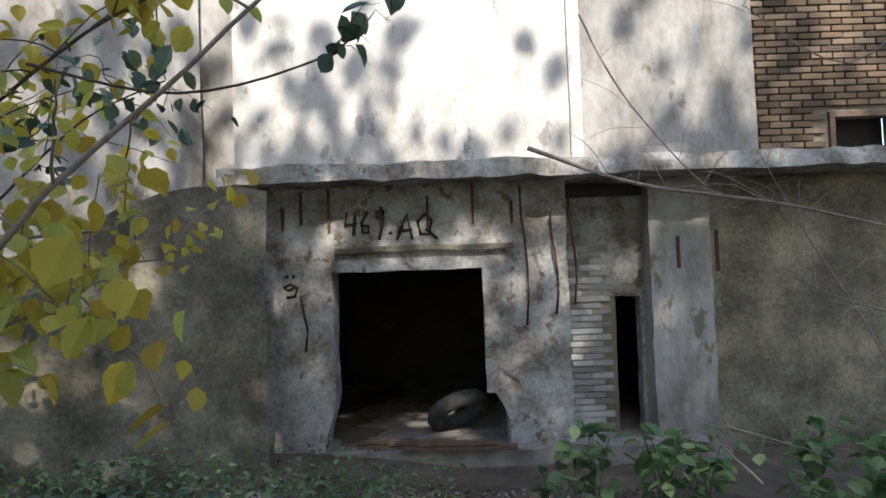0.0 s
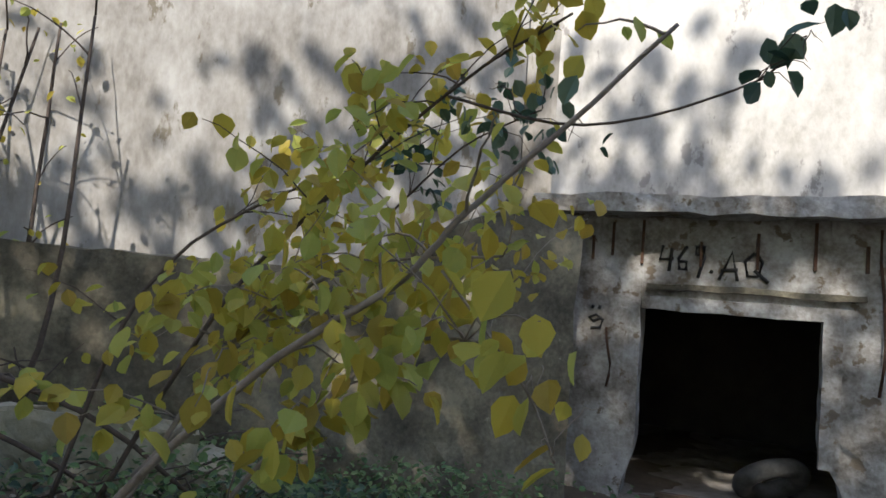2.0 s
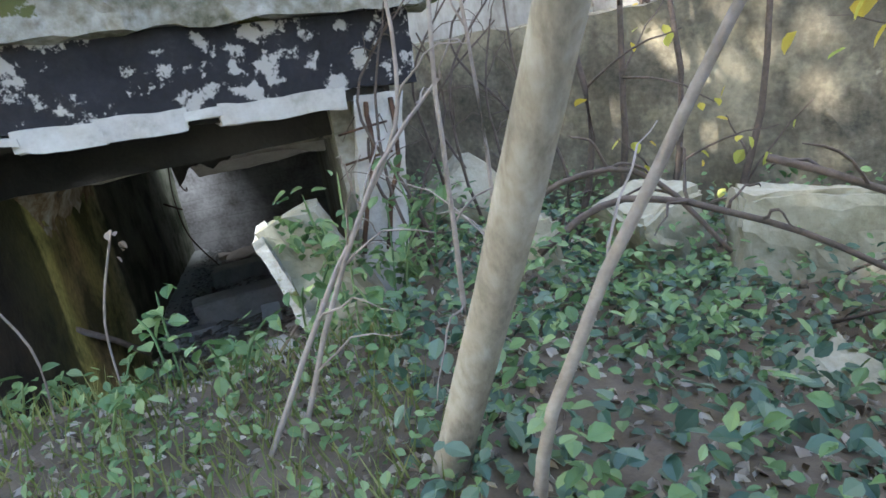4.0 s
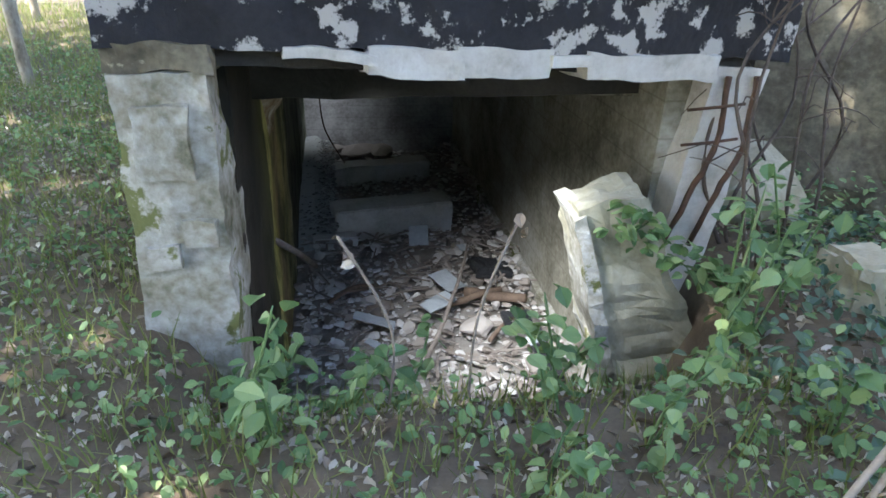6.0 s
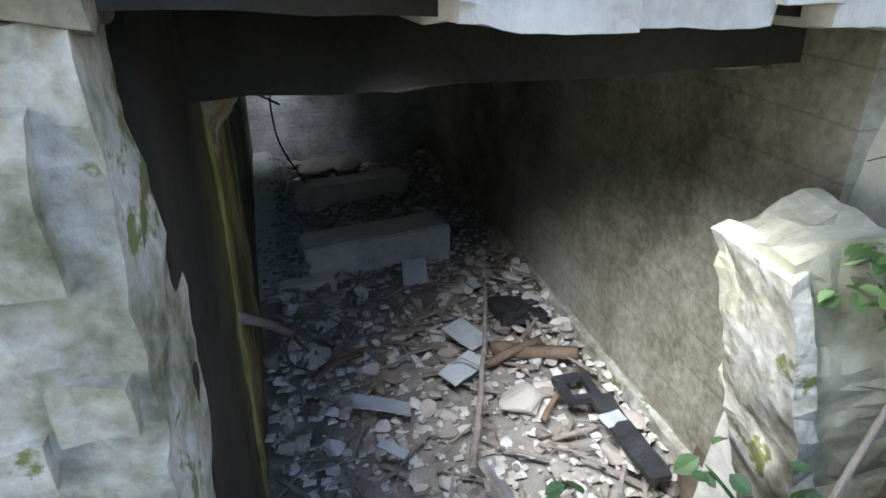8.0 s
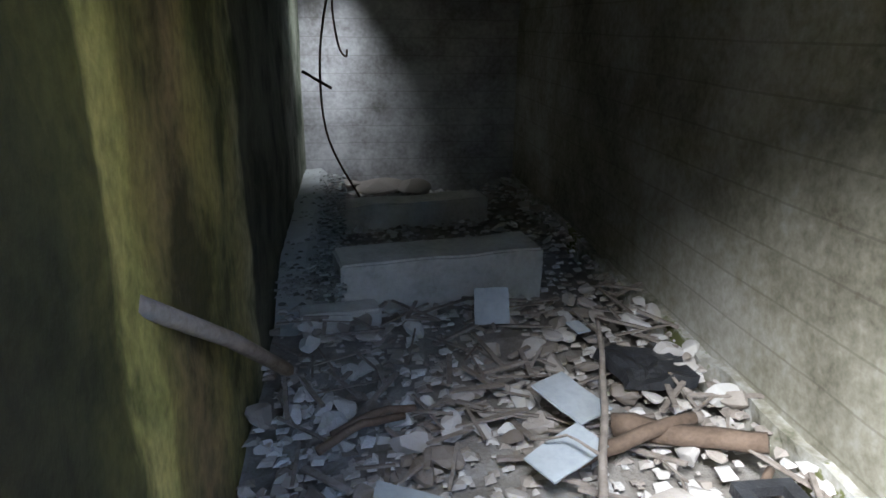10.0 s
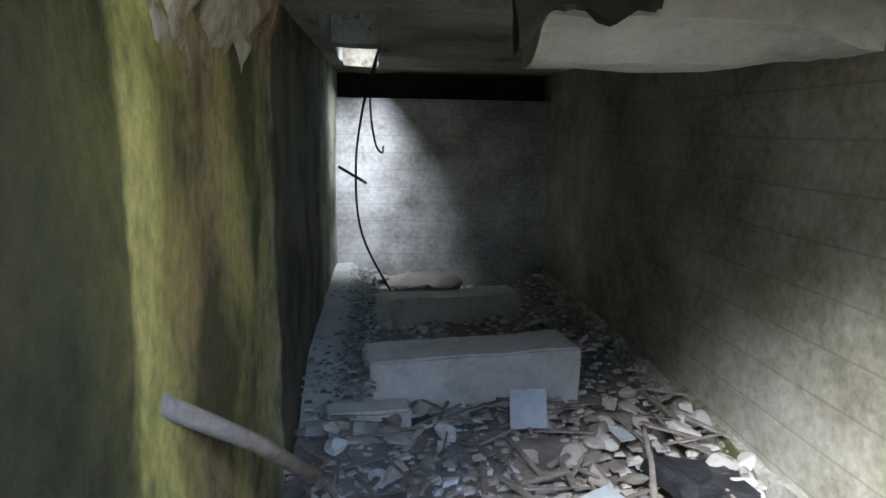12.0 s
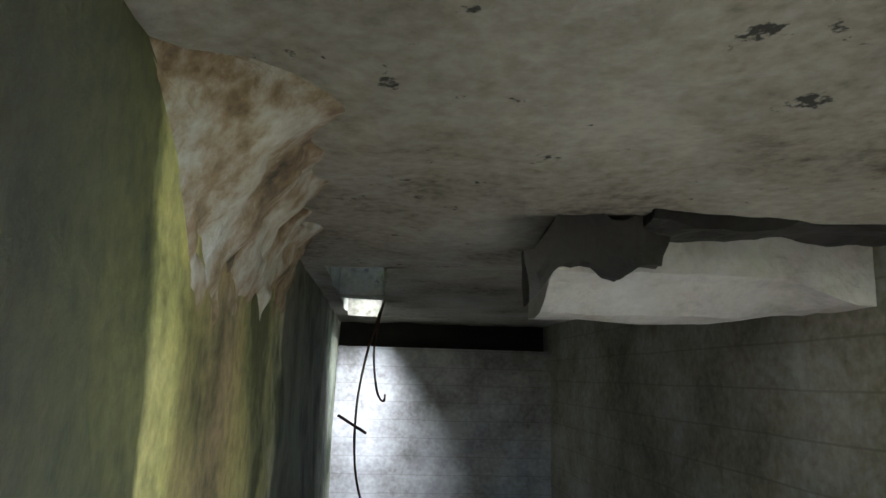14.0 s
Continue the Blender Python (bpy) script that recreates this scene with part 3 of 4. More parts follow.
# near-black back stands for the unlit inside of the window
face_part("window_recess", (4.4, 5.2, 7.62, 7.7, 3.6, 4.3), M_DARK, annexe, 0.2, 0, 72)
face_part("window_frame", (4.38, 4.44, 7.26, 7.34, 3.68, 4.14), M_WOOD, annexe, 0, 0, 72)
face_part("window_frame", (4.44, 5.2, 7.26, 7.34, 4.08, 4.14), M_WOOD, annexe, 0, 0, 72)

# ---- plants on the ground ----
def litter(name, count, area, size, mat, label, category, lift=0.02, droop=-1.4, narrow=0.7, keep=None, tall=0.0, r=random.Random(3)):
    pts = []
    while len(pts) < count:
        x, y = r.uniform(area[0], area[1]), r.uniform(area[2], area[3])
        if keep is None or r.random() < keep(x, y):
            pts.append((x, y, ground_z(x, y) + lift + r.random() ** 2 * tall))
    return tagged(leaves(name, pts, size, mat, None, r, narrow, droop), label, category, kind="stuff")


def outside(x, y):
    in_tunnel = (-1.45 < x < 1.6 and y > 0.45) or (y > -0.6 and (-1.45 < x < -1.0 or 1.1 < x < 1.6))
    wall = x > min(7.5 - 0.18 * (y + 6.2), 7.15 - 0.935 * (y + 3.35))
    return 0 if in_tunnel or wall else 1


def open_area(x, y):
    return outside(x, y) * (0.35 if -1 < x < 1 and y > -0.9 else 1)


litter("leaf_litter", 42000, (-6, 7.5, -7, 5), 0.075, M_DRY, "brown dry fallen leaves covering the ground", "leaf litter", keep=outside)
litter("nettles", 8000, (1.3, 7.2, -5.2, 1.2), 0.062, M_GREEN, "low green nettles and bramble leaves", "undergrowth", 0.03, -0.3, keep=lambda x, y: outside(x, y) * (0.25 + 0.75 * (noise.noise(Vector((x, y, 5))) > -0.05)), tall=0.38)
litter("ivy_cover", 5000, (1.0, 5.5, -4.5, 1.5), 0.075, M_BLUEGREEN, "dusty blue-green ivy covering the soil", "undergrowth", 0.02, -0.4, keep=outside, tall=0.2)
litter("herbs", 17000, (-6, 1.3, -4.6, 6), 0.045, M_GREEN, "low green herbs among the fallen leaves", "undergrowth", 0.02, -0.3, keep=lambda x, y: open_area(x, y) * (0.3 + 0.7 * (noise.noise(Vector((x * 1.5, y * 1.5, 9))) > 0)), tall=0.16)
gr = random.Random(5)
V, F = [], []
for i in range(45000):
    x, y = gr.uniform(-7, 1.2), gr.uniform(-4.5, 9)
    if not outside(x, y) or gr.random() > open_area(x, y):
        continue
    z, h, a = ground_z(x, y), gr.uniform(0.05, 0.2), gr.uniform(0, 6.28)
    w, k = 0.005, len(V)
    bx, by = gr.uniform(-0.08, 0.08), gr.uniform(-0.08, 0.08)
    V += [(x - w * math.cos(a), y - w * math.sin(a), z), (x + w * math.cos(a), y + w * math.sin(a), z), (x + bx, y + by, z + h)]
    F.append((k, k + 1, k + 2))
tagged(mesh_ob("grass", V, F, M_GRASS), "sparse yellowish green grass", "grass", kind="stuff")


def herb(name, x, y, h, count, size, mat, label, r, z=None, spread=0.14, category="plant"):
    """A leafy upright plant: stems and leaves."""
    z = ground_z(x, y) if z is None else z
    ob = tagged(new(name), label, category)
    pts = []
    for s in range(max(2, count // 14)):
        top = Vector((x + r.uniform(-1, 1) * spread * 1.6, y + r.uniform(-1, 1) * spread * 1.6, z + h * r.uniform(0.6, 1.05)))
        line = curve([(x + r.uniform(-0.05, 0.05), y, z - 0.05), (x * 0.5 + top.x * 0.5, y * 0.5 + top.y * 0.5, z + h * 0.5), top], 4)
        part("stem", tube(line, [0.006] * (len(line) - 1) + [0.002], 5), M_GREEN, ob)
        for k in range(14):
            p = line[r.randrange(2, len(line))]
            pts.append(p + Vector((r.uniform(-1, 1), r.uniform(-1, 1), r.uniform(-0.5, 0.5))) * size * 0.8)
    leaves("foliage", pts, size, mat, ob, r)
    return ob


hr = random.Random(11)
for u, n, h, c in ((1.2, 5.6, 0.75, 60), (1.7, 5.3, 0.9, 80), (2.1, 5.5, 0.7, 60), (2.9, 5.4, 0.8, 60), (3.3, 4.9, 0.9, 70), (0.8, 5.2, 0.5, 40), (2.5, 4.6, 0.6, 50)):
    p = FACE @ Vector((u, n, 0))
    herb("broadleaf_plant", p.x, p.y, h, c, 0.16, M_GREEN, "bright green broad-leaved plant before the wall", hr)
for x, y, h, c in ((-0.95, -1.05, 0.5, 30), (-0.8, -1.25, 0.4, 20), (0.2, -1.2, 0.45, 30), (0.45, -1.4, 0.4, 30), (0.0, -1.6, 0.25, 20), (0.75, -1.1, 0.5, 34), (1.0, -0.9, 0.9, 50), (1.25, -0.7, 0.8, 50), (1.5, -0.6, 0.7, 40), (1.1, -1.5, 0.45, 34), (-0.6, -0.9, 0.3, 20), (-0.3, -0.7, 0.3, 18), (0.35, -0.75, 0.4, 26), (0.55, -0.5, 0.45, 26), (-0.9, -0.6, 0.55, 30)):
    herb("nettle", x, y, h, c, 0.085, M_GREEN, "green nettle plant growing by the bunker opening", hr)
leaves("stump_ivy", [(0.7 + 0.9 * k, hr.uniform(-0.42, -0.22), 1.84 - 0.5 * k + hr.uniform(-0.16, 0.05)) for k in [hr.random() for i in range(170)]], 0.085, M_GREEN, stump, hr)
for x, y, h in ((-0.42, -1.0, 0.75), (-0.1, -1.0, 0.8)):
    w = tagged(new("dead_weed"), "dry pale weed stalk with curled head", "plant")
    line = curve([(x, y, ground_z(x, y) - 0.03), (x + 0.02, y, ground_z(x, y) + h * 0.5), (x + (0.16 if x > -0.2 else -0.16), y + 0.02, ground_z(x, y) + h)], 5)
    part("stem", tube(line, 0.006, 5), M_STICK, w)
    leaves("seed_head", [line[-1] + Vector((hr.uniform(-0.02, 0.02), 0, -0.03 * k)) for k in range(5)], 0.05, M_DRY, w, hr)

# ---- trees and branches ----
def tree(name, base, top, r0, r1, label, mat=M_BARK, limbs=5, crown=0, leaf=M_YELLOW, size=0.1, seed=1, spread=1.2, bend=0.08):
    r = random.Random(seed)
    ob = tagged(new(name), label, "tree")
    b, t = Vector(base), Vector(top)
    line = curve([b, b.lerp(t, 0.35) + Vector((r.uniform(-1, 1), r.uniform(-1, 1), 0)) * bend, b.lerp(t, 0.7) + Vector((r.uniform(-1, 1), r.uniform(-1, 1), 0)) * bend, t], 5, bend * 0.05, r)
    n = len(line)
    part("trunk", tube(line, [(r0 + (r1 - r0) * i / (n - 1)) * (1 + 0.07 * (i % 4 == 1)) for i in range(n)], 10), mat, ob)
    pts = []
    for i in range(limbs):
        s = line[r.randrange(n // 4, n)]
        d = Vector((r.uniform(-1, 1), r.uniform(-1, 1), r.uniform(0.2, 1.2))) * spread
        l2 = curve([s, s + d * 0.5 + Vector((0, 0, 0.1 * spread)), s + d], 4, 0.02 * spread, r)
        part("limb", tube(l2, [r1 * 0.6 * (1 - 0.8 * k / (len(l2) - 1)) for k in range(len(l2))], 5), mat, ob)
        for k in range(crown // max(1, limbs)):
            q = l2[r.randrange(2, len(l2))]
            pts.append(q + Vector((r.gauss(0, 1), r.gauss(0, 1), r.gauss(0, 0.7))) * spread * 0.35)
    if pts:
        leaves("crown", pts, size, leaf, ob, r)
    return ob


tree("young_tree", (1.05, -2.18, 1.05), (1.86, -3.69, 4.6), 0.057, 0.048, "slim grey-brown tree trunk beside the path", limbs=0, bend=0.03, seed=2)


def stem(name, points, r0, r1, mat, label, category="branch", foliage=0, size=0.12, leaf=M_YELLOW, seed=1, spread=0.35, twigs=0, steps=5):
    """A branch through the points, with side twigs and leaves."""
    r = random.Random(seed)
    ob = tagged(new(name), label, category)
    line = curve(points, steps, r0 * 0.25, r)
    n = len(line)
    part("stem", tube(line, [r0 + (r1 - r0) * i / (n - 1) for i in range(n)], 7), mat, ob)
    pts = []
    for k in range(twigs):
        s0 = line[r.randrange(n // 5, n)]
        d = Vector((r.uniform(-1, 1), r.uniform(-1, 1), r.uniform(-0.4, 0.9))) * spread
        l2 = curve([s0, s0 + d * 0.5 + Vector((0, 0, 0.06)), s0 + d], 3, 0.01, r)
        part("twig", tube(l2, [r1 * 0.8 * (1 - 0.6 * i / (len(l2) - 1)) for i in range(len(l2))], 4), mat, ob)
        for j in range(max(0, foliage // max(1, twigs))):
            pts.append(l2[r.randrange(1, len(l2))] + Vector((r.gauss(0, 1), r.gauss(0, 1), r.gauss(0, 1))) * 0.07)
    if pts:
        leaves("foliage", pts, size, leaf, ob, r, 0.8, -0.9)
    return ob


# hazel bush between the path and the wall
HZ = "hazel branch with yellowing autumn leaves"
stem("hazel_branch", [(2.5, -2.9, 1.1), (2.72, -3.26, 1.68), (2.95, -3.75, 2.22), (3.16, -4.15, 2.55), (3.25, -4.35, 2.82), (3.45, -4.66, 3.2), (3.62, -5.0, 3.6)], 0.02, 0.009, M_TWIG, HZ, foliage=61, size=0.115, seed=21, twigs=9, spread=0.5)
stem("hazel_branch", [(2.9, -3.2, 1.2), (3.1, -3.7, 1.9), (3.25, -4.1, 2.3), (3.3, -4.5, 2.35)], 0.014, 0.006, M_TWIG, HZ, foliage=127, size=0.138, seed=22, twigs=12, spread=0.45)
stem("hazel_branch", [(2.9, -2.9, 1.4), (3.2, -3.2, 2.2), (3.5, -3.6, 2.6), (3.7, -4.3, 2.7)], 0.014, 0.006, M_TWIG, HZ, foliage=200, size=0.127, seed=23, twigs=16, spread=0.55)
stem("hazel_branch", [(3.0, -2.6, 1.4), (3.4, -2.9, 2.4), (3.6, -3.4, 3.0), (3.7, -4.0, 3.5), (3.8, -4.5, 3.8)], 0.014, 0.006, M_DARKTWIG, HZ, foliage=200, size=0.115, seed=24, twigs=16, spread=0.6)
stem("hazel_branch", [(3.3, -2.4, 1.4), (3.9, -2.8, 2.2), (4.3, -3.3, 2.5), (4.6, -3.9, 2.6)], 0.014, 0.006, M_TWIG, HZ, foliage=236, size=0.127, seed=25, twigs=18, spread=0.6)
stem("hazel_branch", [(3.0, -2.2, 1.3), (3.4, -2.2, 2.4), (3.9, -2.6, 3.0), (4.4, -3.2, 3.3)], 0.014, 0.006, M_DARKTWIG, HZ, foliage=182, size=0.115, seed=26, twigs=16, spread=0.6)
stem("hazel_branch", [(3.2, -4.3, 2.6), (3.35, -4.6, 2.2), (3.38, -4.72, 1.95)], 0.006, 0.004, M_TWIG, "drooping twig with a few large yellow leaves", foliage=14, size=0.15, seed=27, twigs=5, spread=0.2)
stem("bay_branch", [(3.3, -4.2, 3.3), (3.5, -4.7, 3.2), (3.7, -5.2, 3.35), (3.75, -5.4, 3.5)], 0.007, 0.004, M_DARKTWIG, "dark twig with hanging blue-green leaves", foliage=26, size=0.11, leaf=M_BLUEGREEN, seed=28, twigs=7, spread=0.22)
stem("bay_branch", [(4.0, -3.4, 2.9), (4.1, -3.8, 3.3), (4.2, -4.2, 3.5)], 0.007, 0.004, M_DARKTWIG, "dark twig with blue-green leaves", foliage=90, size=0.09, leaf=M_BLUEGREEN, seed=29, twigs=10, spread=0.5)
# bare branch lying before the wall, and twigs beside it
for i, pts in enumerate((((0.7, 5.2, 3.45), (1.5, 5.0, 3.1), (2.6, 4.7, 2.85), (3.6, 4.4, 2.5)), ((1.2, 5.4, 4.6), (1.5, 5.3, 3.9), (2.0, 5.2, 3.2), (2.3, 5.1, 2.9)), ((3.3, 4.6, 0.9), (3.1, 4.7, 1.8), (2.7, 4.8, 2.6), (2.4, 4.9, 3.3)),
                         ((3.4, 4.2, 4.3), (2.8, 4.4, 3.8), (2.2, 4.6, 4.3)), ((3.5, 4.8, 2.0), (2.9, 4.9, 2.2), (2.5, 5.0, 2.45)), ((2.2, 4.7, 0.9), (1.9, 4.8, 1.3), (2.9, 4.7, 1.0)))):
    stem("bare_branch", [FACE @ Vector(p) for p in pts], 0.02 if i == 0 else 0.009, 0.006 if i == 0 else 0.003, M_TWIG, "bare grey branch hanging before the wall", seed=30 + i, twigs=12, spread=0.6)
# thin saplings near the tunnel
for i, pts in enumerate((((0.46, -1.98, 1.15), (0.85, -1.9, 1.8), (1.08, -1.84, 2.13), (1.27, -1.79, 2.45), (1.3, -1.73, 3.0)), ((0.62, -1.95, 1.15), (0.86, -1.92, 1.75), (1.15, -1.86, 2.25), (1.42, -1.79, 2.5)), ((1.35, -1.9, 1.2), (1.36, -1.9, 1.9), (1.4, -1.85, 2.6), (1.5, -1.8, 3.4)),
                         ((1.5, -1.6, 1.2), (1.6, -1.6, 2.0), (1.58, -1.6, 3.0)), ((1.3, -2.6, 1.1), (1.36, -2.7, 1.75), (1.75, -2.9, 2.6), (2.1, -3.0, 3.2)))):
    stem("sapling", pts, 0.022 if i == 4 else 0.012, 0.006, M_TWIG, "thin pale leafless sapling", "sapling", seed=40 + i, twigs=6, spread=0.4)
vr = random.Random(50)
for i in range(9):
    x, y = vr.uniform(2.5, 4.2), vr.uniform(-0.2, 1.4)
    stem("hazel_shrub", [(x, y, 0.9), (x + vr.uniform(-0.2, 0.3), y + vr.uniform(-0.3, 0.2), 2.2), (x + vr.uniform(-0.6, 0.8), y + vr.uniform(-0.5, 0.4), 4.6)], 0.03, 0.012, M_DARKTWIG, "upright leafless hazel shrub with few leaves", "shrub", foliage=24, size=0.09, seed=60 + i, twigs=6, spread=0.7)
for i in range(10):
    x, y, z = vr.uniform(1.6, 2.3), vr.uniform(-0.3, 0.6), vr.uniform(1.0, 1.5)
    stem("vine", [(x, y, z), (x + vr.uniform(-0.3, 0.2), y - 0.1, z + 0.6), (x + vr.uniform(-0.4, 0.3), y, z + 1.2), (x + vr.uniform(-0.4, 0.4), y + 0.1, z + 1.7)], 0.013, 0.006, M_DARKTWIG, "tangled dark woody vine by the pillar", "vine", seed=80 + i, twigs=5, spread=0.4)
for i, pts in enumerate((((1.7, -1.1, 1.05), (1.9, -1.0, 1.75), (2.4, -1.2, 1.9), (2.7, -1.5, 1.5)), ((1.9, -1.2, 1.6), (2.3, -1.3, 1.8), (2.9, -1.7, 1.6), (3.4, -2.2, 1.2)), ((2.9, -1.5, 1.9), (3.4, -2.0, 1.6), (3.9, -2.6, 1.0)), ((0.9, -1.2, 1.25), (1.3, -1.3, 1.1), (1.9, -1.4, 1.0)))):
    stem("vine", pts, 0.02, 0.012, M_DARKTWIG, "thick dark vine arching over the stones", "vine", seed=95 + i, twigs=4, spread=0.35)
for i in range(14):
    a = Vector((vr.uniform(2.8, 4.2), vr.uniform(-2.6, -0.6), 1.0))
    stem("dead_branch", [a, a + Vector((vr.uniform(0.2, 0.6), vr.uniform(-0.6, 0), vr.uniform(0.1, 0.4))), a + Vector((vr.uniform(0.5, 1.2), vr.uniform(-1.2, 0.3), vr.uniform(-0.1, 0.6)))], 0.012, 0.004, M_DARKTWIG, "dead brown branch on the brush pile", seed=110 + i, twigs=3, spread=0.3, steps=3)

# stones of the tumbled wall
for i, (x, y, z, sx, sy, sz, rx, ry, rz) in enumerate(((3.75, -1.2, 1.22, 1.4, 0.5, 0.55, -8, 8, -34), (2.85, -0.55, 1.3, 0.48, 0.45, 0.6, 6, -10, 15), (4.5, -1.8, 0.95, 0.6, 0.5, 0.4, 10, 14, -50), (2.0, -0.6, 1.25, 0.45, 0.4, 0.7, 0, 10, 70),
                                                      (2.7, -2.1, 1.05, 0.5, 0.4, 0.25, 12, 5, 10), (1.25, -0.85, 1.0, 0.5, 0.4, 0.5, 0, 8, 30), (1.5, -1.0, 0.95, 0.35, 0.35, 0.45, 6, 0, 60))):
    st = part("rubble_block", block(-sx / 2, sx / 2, -sy / 2, sy / 2, -sz / 2, sz / 2, 0.08, 0.1, 0.03, 120 + i), M_STONE)
    st.matrix_world = pose(x, y, z, rx, ry, rz)
    tagged(st, "pale mossy stone block fallen from a wall", "stone", "fallen stone blocks")

# ---- inside the tunnel ----
def concrete_block(x0, x1, y0, y1, z0, z1, rz, label, seed):
    m = Matrix.Translation(((x0 + x1) / 2, (y0 + y1) / 2, 0)) @ Matrix.Rotation(radians(rz), 4, "Z") @ Matrix.Translation((-(x0 + x1) / 2, -(y0 + y1) / 2, 0))
    tagged(part("concrete_block", block(x0, x1, y0, y1, z0, z1, 0.09, 0.02, 0.015, seed, m), M_PALE), label, "block", "concrete blocks across the floor")


concrete_block(-0.66, 0.64, 3.45, 3.8, -0.2, 0.31, 10, "long pale concrete block lying across the floor", 131)
concrete_block(-0.66, 0.64, 5.15, 5.45, -0.2, 0.2, 12, "dark concrete block lying across the floor", 132)
concrete_block(-0.85, -0.4, 3.15, 3.32, -0.1, 0.1, 8, "short stone slab before the concrete block", 133)
heap = bmesh.new()
bmesh.ops.create_grid(heap, x_segments=10, y_segments=50, size=0.5)
for v in heap.verts:
    x, y = -0.84 + v.co.x * 0.5, 4.75 + v.co.y * 3.3
    v.co = (x, y, -0.06 + 0.3 * (1 - smooth(-0.85, -0.6, x)) * smooth(3.1, 3.8, y) + 0.02 * noise.noise(Vector((x * 9, y * 9, 0))))
tagged(part("gravel_heap", heap, M_GRAVEL), "low heap of grey gravel along the wall", "gravel", kind="stuff")
rr = random.Random(17)
V, F = [], []


def chip(p, s, flat=0.5):
    k = len(V)
    for dx, dy, dz in ((-1, -1, 0), (1, -0.8, 0), (0.9, 1, 0), (-0.8, 0.9, 0), (-0.5, -0.5, 1), (0.6, -0.4, 0.9), (0.3, 0.6, 1)):
        V.append((p[0] + (dx + rr.uniform(-0.4, 0.4)) * s, p[1] + (dy + rr.uniform(-0.4, 0.4)) * s, p[2] + dz * s * flat * rr.uniform(0.6, 1.3)))
    F.extend([(k + a, k + b, k + c) for a, b, c in ((0, 1, 5), (0, 5, 4), (1, 2, 6), (1, 6, 5), (2, 3, 6), (3, 4, 6), (3, 0, 4), (4, 5, 6))])


def floor_z(x, y):
    return 0.02 + 0.05 * noise.noise(Vector((x * 2, y * 2, 1))) + 0.12 * (1 - smooth(0.1, 0.5, XR - x)) * smooth(0.4, 1.2, y) + 0.1 * (1 - smooth(0, 0.35, x - XL)) + 0.35 * (1 - smooth(-0.3, 0.6, y))


for i in range(1500):
    chip((rr.uniform(-0.98, -0.6), rr.uniform(3.2, 6.35), 0.14 + rr.uniform(0, 0.1)), rr.uniform(0.008, 0.022))
tagged(mesh_ob("gravel", V, F, M_GRAVEL), "loose grey gravel on the heap", "gravel", kind="stuff")
V, F = [], []
for i in range(3800):
    x, y = rr.uniform(-0.97, 1.12), rr.uniform(0.5, 6.4)
    chip((x, y, floor_z(x, y) - 0.03), rr.uniform(0.008, 0.035))
tagged(mesh_ob("rubble_chips", V, F, M_RUBBLE), "small dusty chips of plaster and stone", "rubble", kind="stuff")
kinds = [rock_mesh("rubble_stone", M_RUBBLE, 140 + i, (0.5, 0.65, 0.35, 0.55, 0.3)[i % 5]) for i in range(10)]
for i in range(300):
    x, y = rr.uniform(-0.95, 1.1), (rr.uniform(0.5, 3.4) if i < 240 else rr.uniform(3.8, 6.35))
    s = rr.uniform(0.05, 0.2) * (0.8 if abs(x) < 0.5 and y < 1.8 else 1)
    st = new("rubble_stone", kinds[rr.randrange(10)])
    st.matrix_world = pose(x, y, floor_z(x, y) + 0.01, rr.uniform(-25, 25), rr.uniform(-25, 25), rr.uniform(0, 360)) @ Matrix.Diagonal((s, s * rr.uniform(0.7, 1.1), s, 1))
    tagged(st, "dusty pale rubble stone on the tunnel floor", "stone", "rubble stones on the floor")
big = new("flat_stone", rock_mesh("flat_stone", M_RUBBLE, 160, 0.45, 3))
big.matrix_world = pose(0.5, 1.35, 0.1, 5, -8, 20) @ Matrix.Diagonal((0.34, 0.28, 0.26, 1))
tagged(big, "large flat pale stone among the rubble", "stone")
for i in range(3):
    b = new("back_boulder", rock_mesh("back_boulder", M_RUBBLE, 165 + i, 0.5, 3))
    b.matrix_world = pose(-0.75 + 0.4 * i, 6.1, 0.12, 0, 0, 40 * i) @ Matrix.Diagonal((0.75, 0.5, 0.3, 1))
    tagged(b, "flat stone slab at the foot of the end wall", "stone")
tagged(part("pipe", tube([(-1.02, 1.16, 1.04), (-0.9, 1.55, 0.75), (-0.79, 1.95, 0.42)], 0.025, 10), M_STICK), "grey stub of pipe leaning out of the wall", "pipe")
stem("stick", [(-0.02, 0.75, 0.22), (0.2, 1.3, 0.22), (0.45, 1.95, 0.26), (0.62, 2.5, 0.3)], 0.022, 0.01, M_STICK, "long crooked brown stick on the rubble", "stick", seed=170, twigs=1, spread=0.25)
for i, (x0, y0, x1, y1, r_) in enumerate(((0.5, 1.95, 0.95, 1.6, 0.05), (0.3, 1.75, 0.8, 1.85, 0.035), (-0.7, 1.9, -0.35, 2.1, 0.02), (-0.65, 2.0, -0.3, 2.15, 0.02), (0.55, 1.2, 0.9, 1.5, 0.02))):
    stem("wood_piece", [(x0, y0, floor_z(x0, y0) + 0.07), ((x0 + x1) / 2, (y0 + y1) / 2, 0.13), (x1, y1, floor_z(x1, y1) + 0.07)], r_, r_ * 0.8, M_WOOD, "rotten brown piece of wood on the rubble", "wood", seed=175 + i, steps=3)
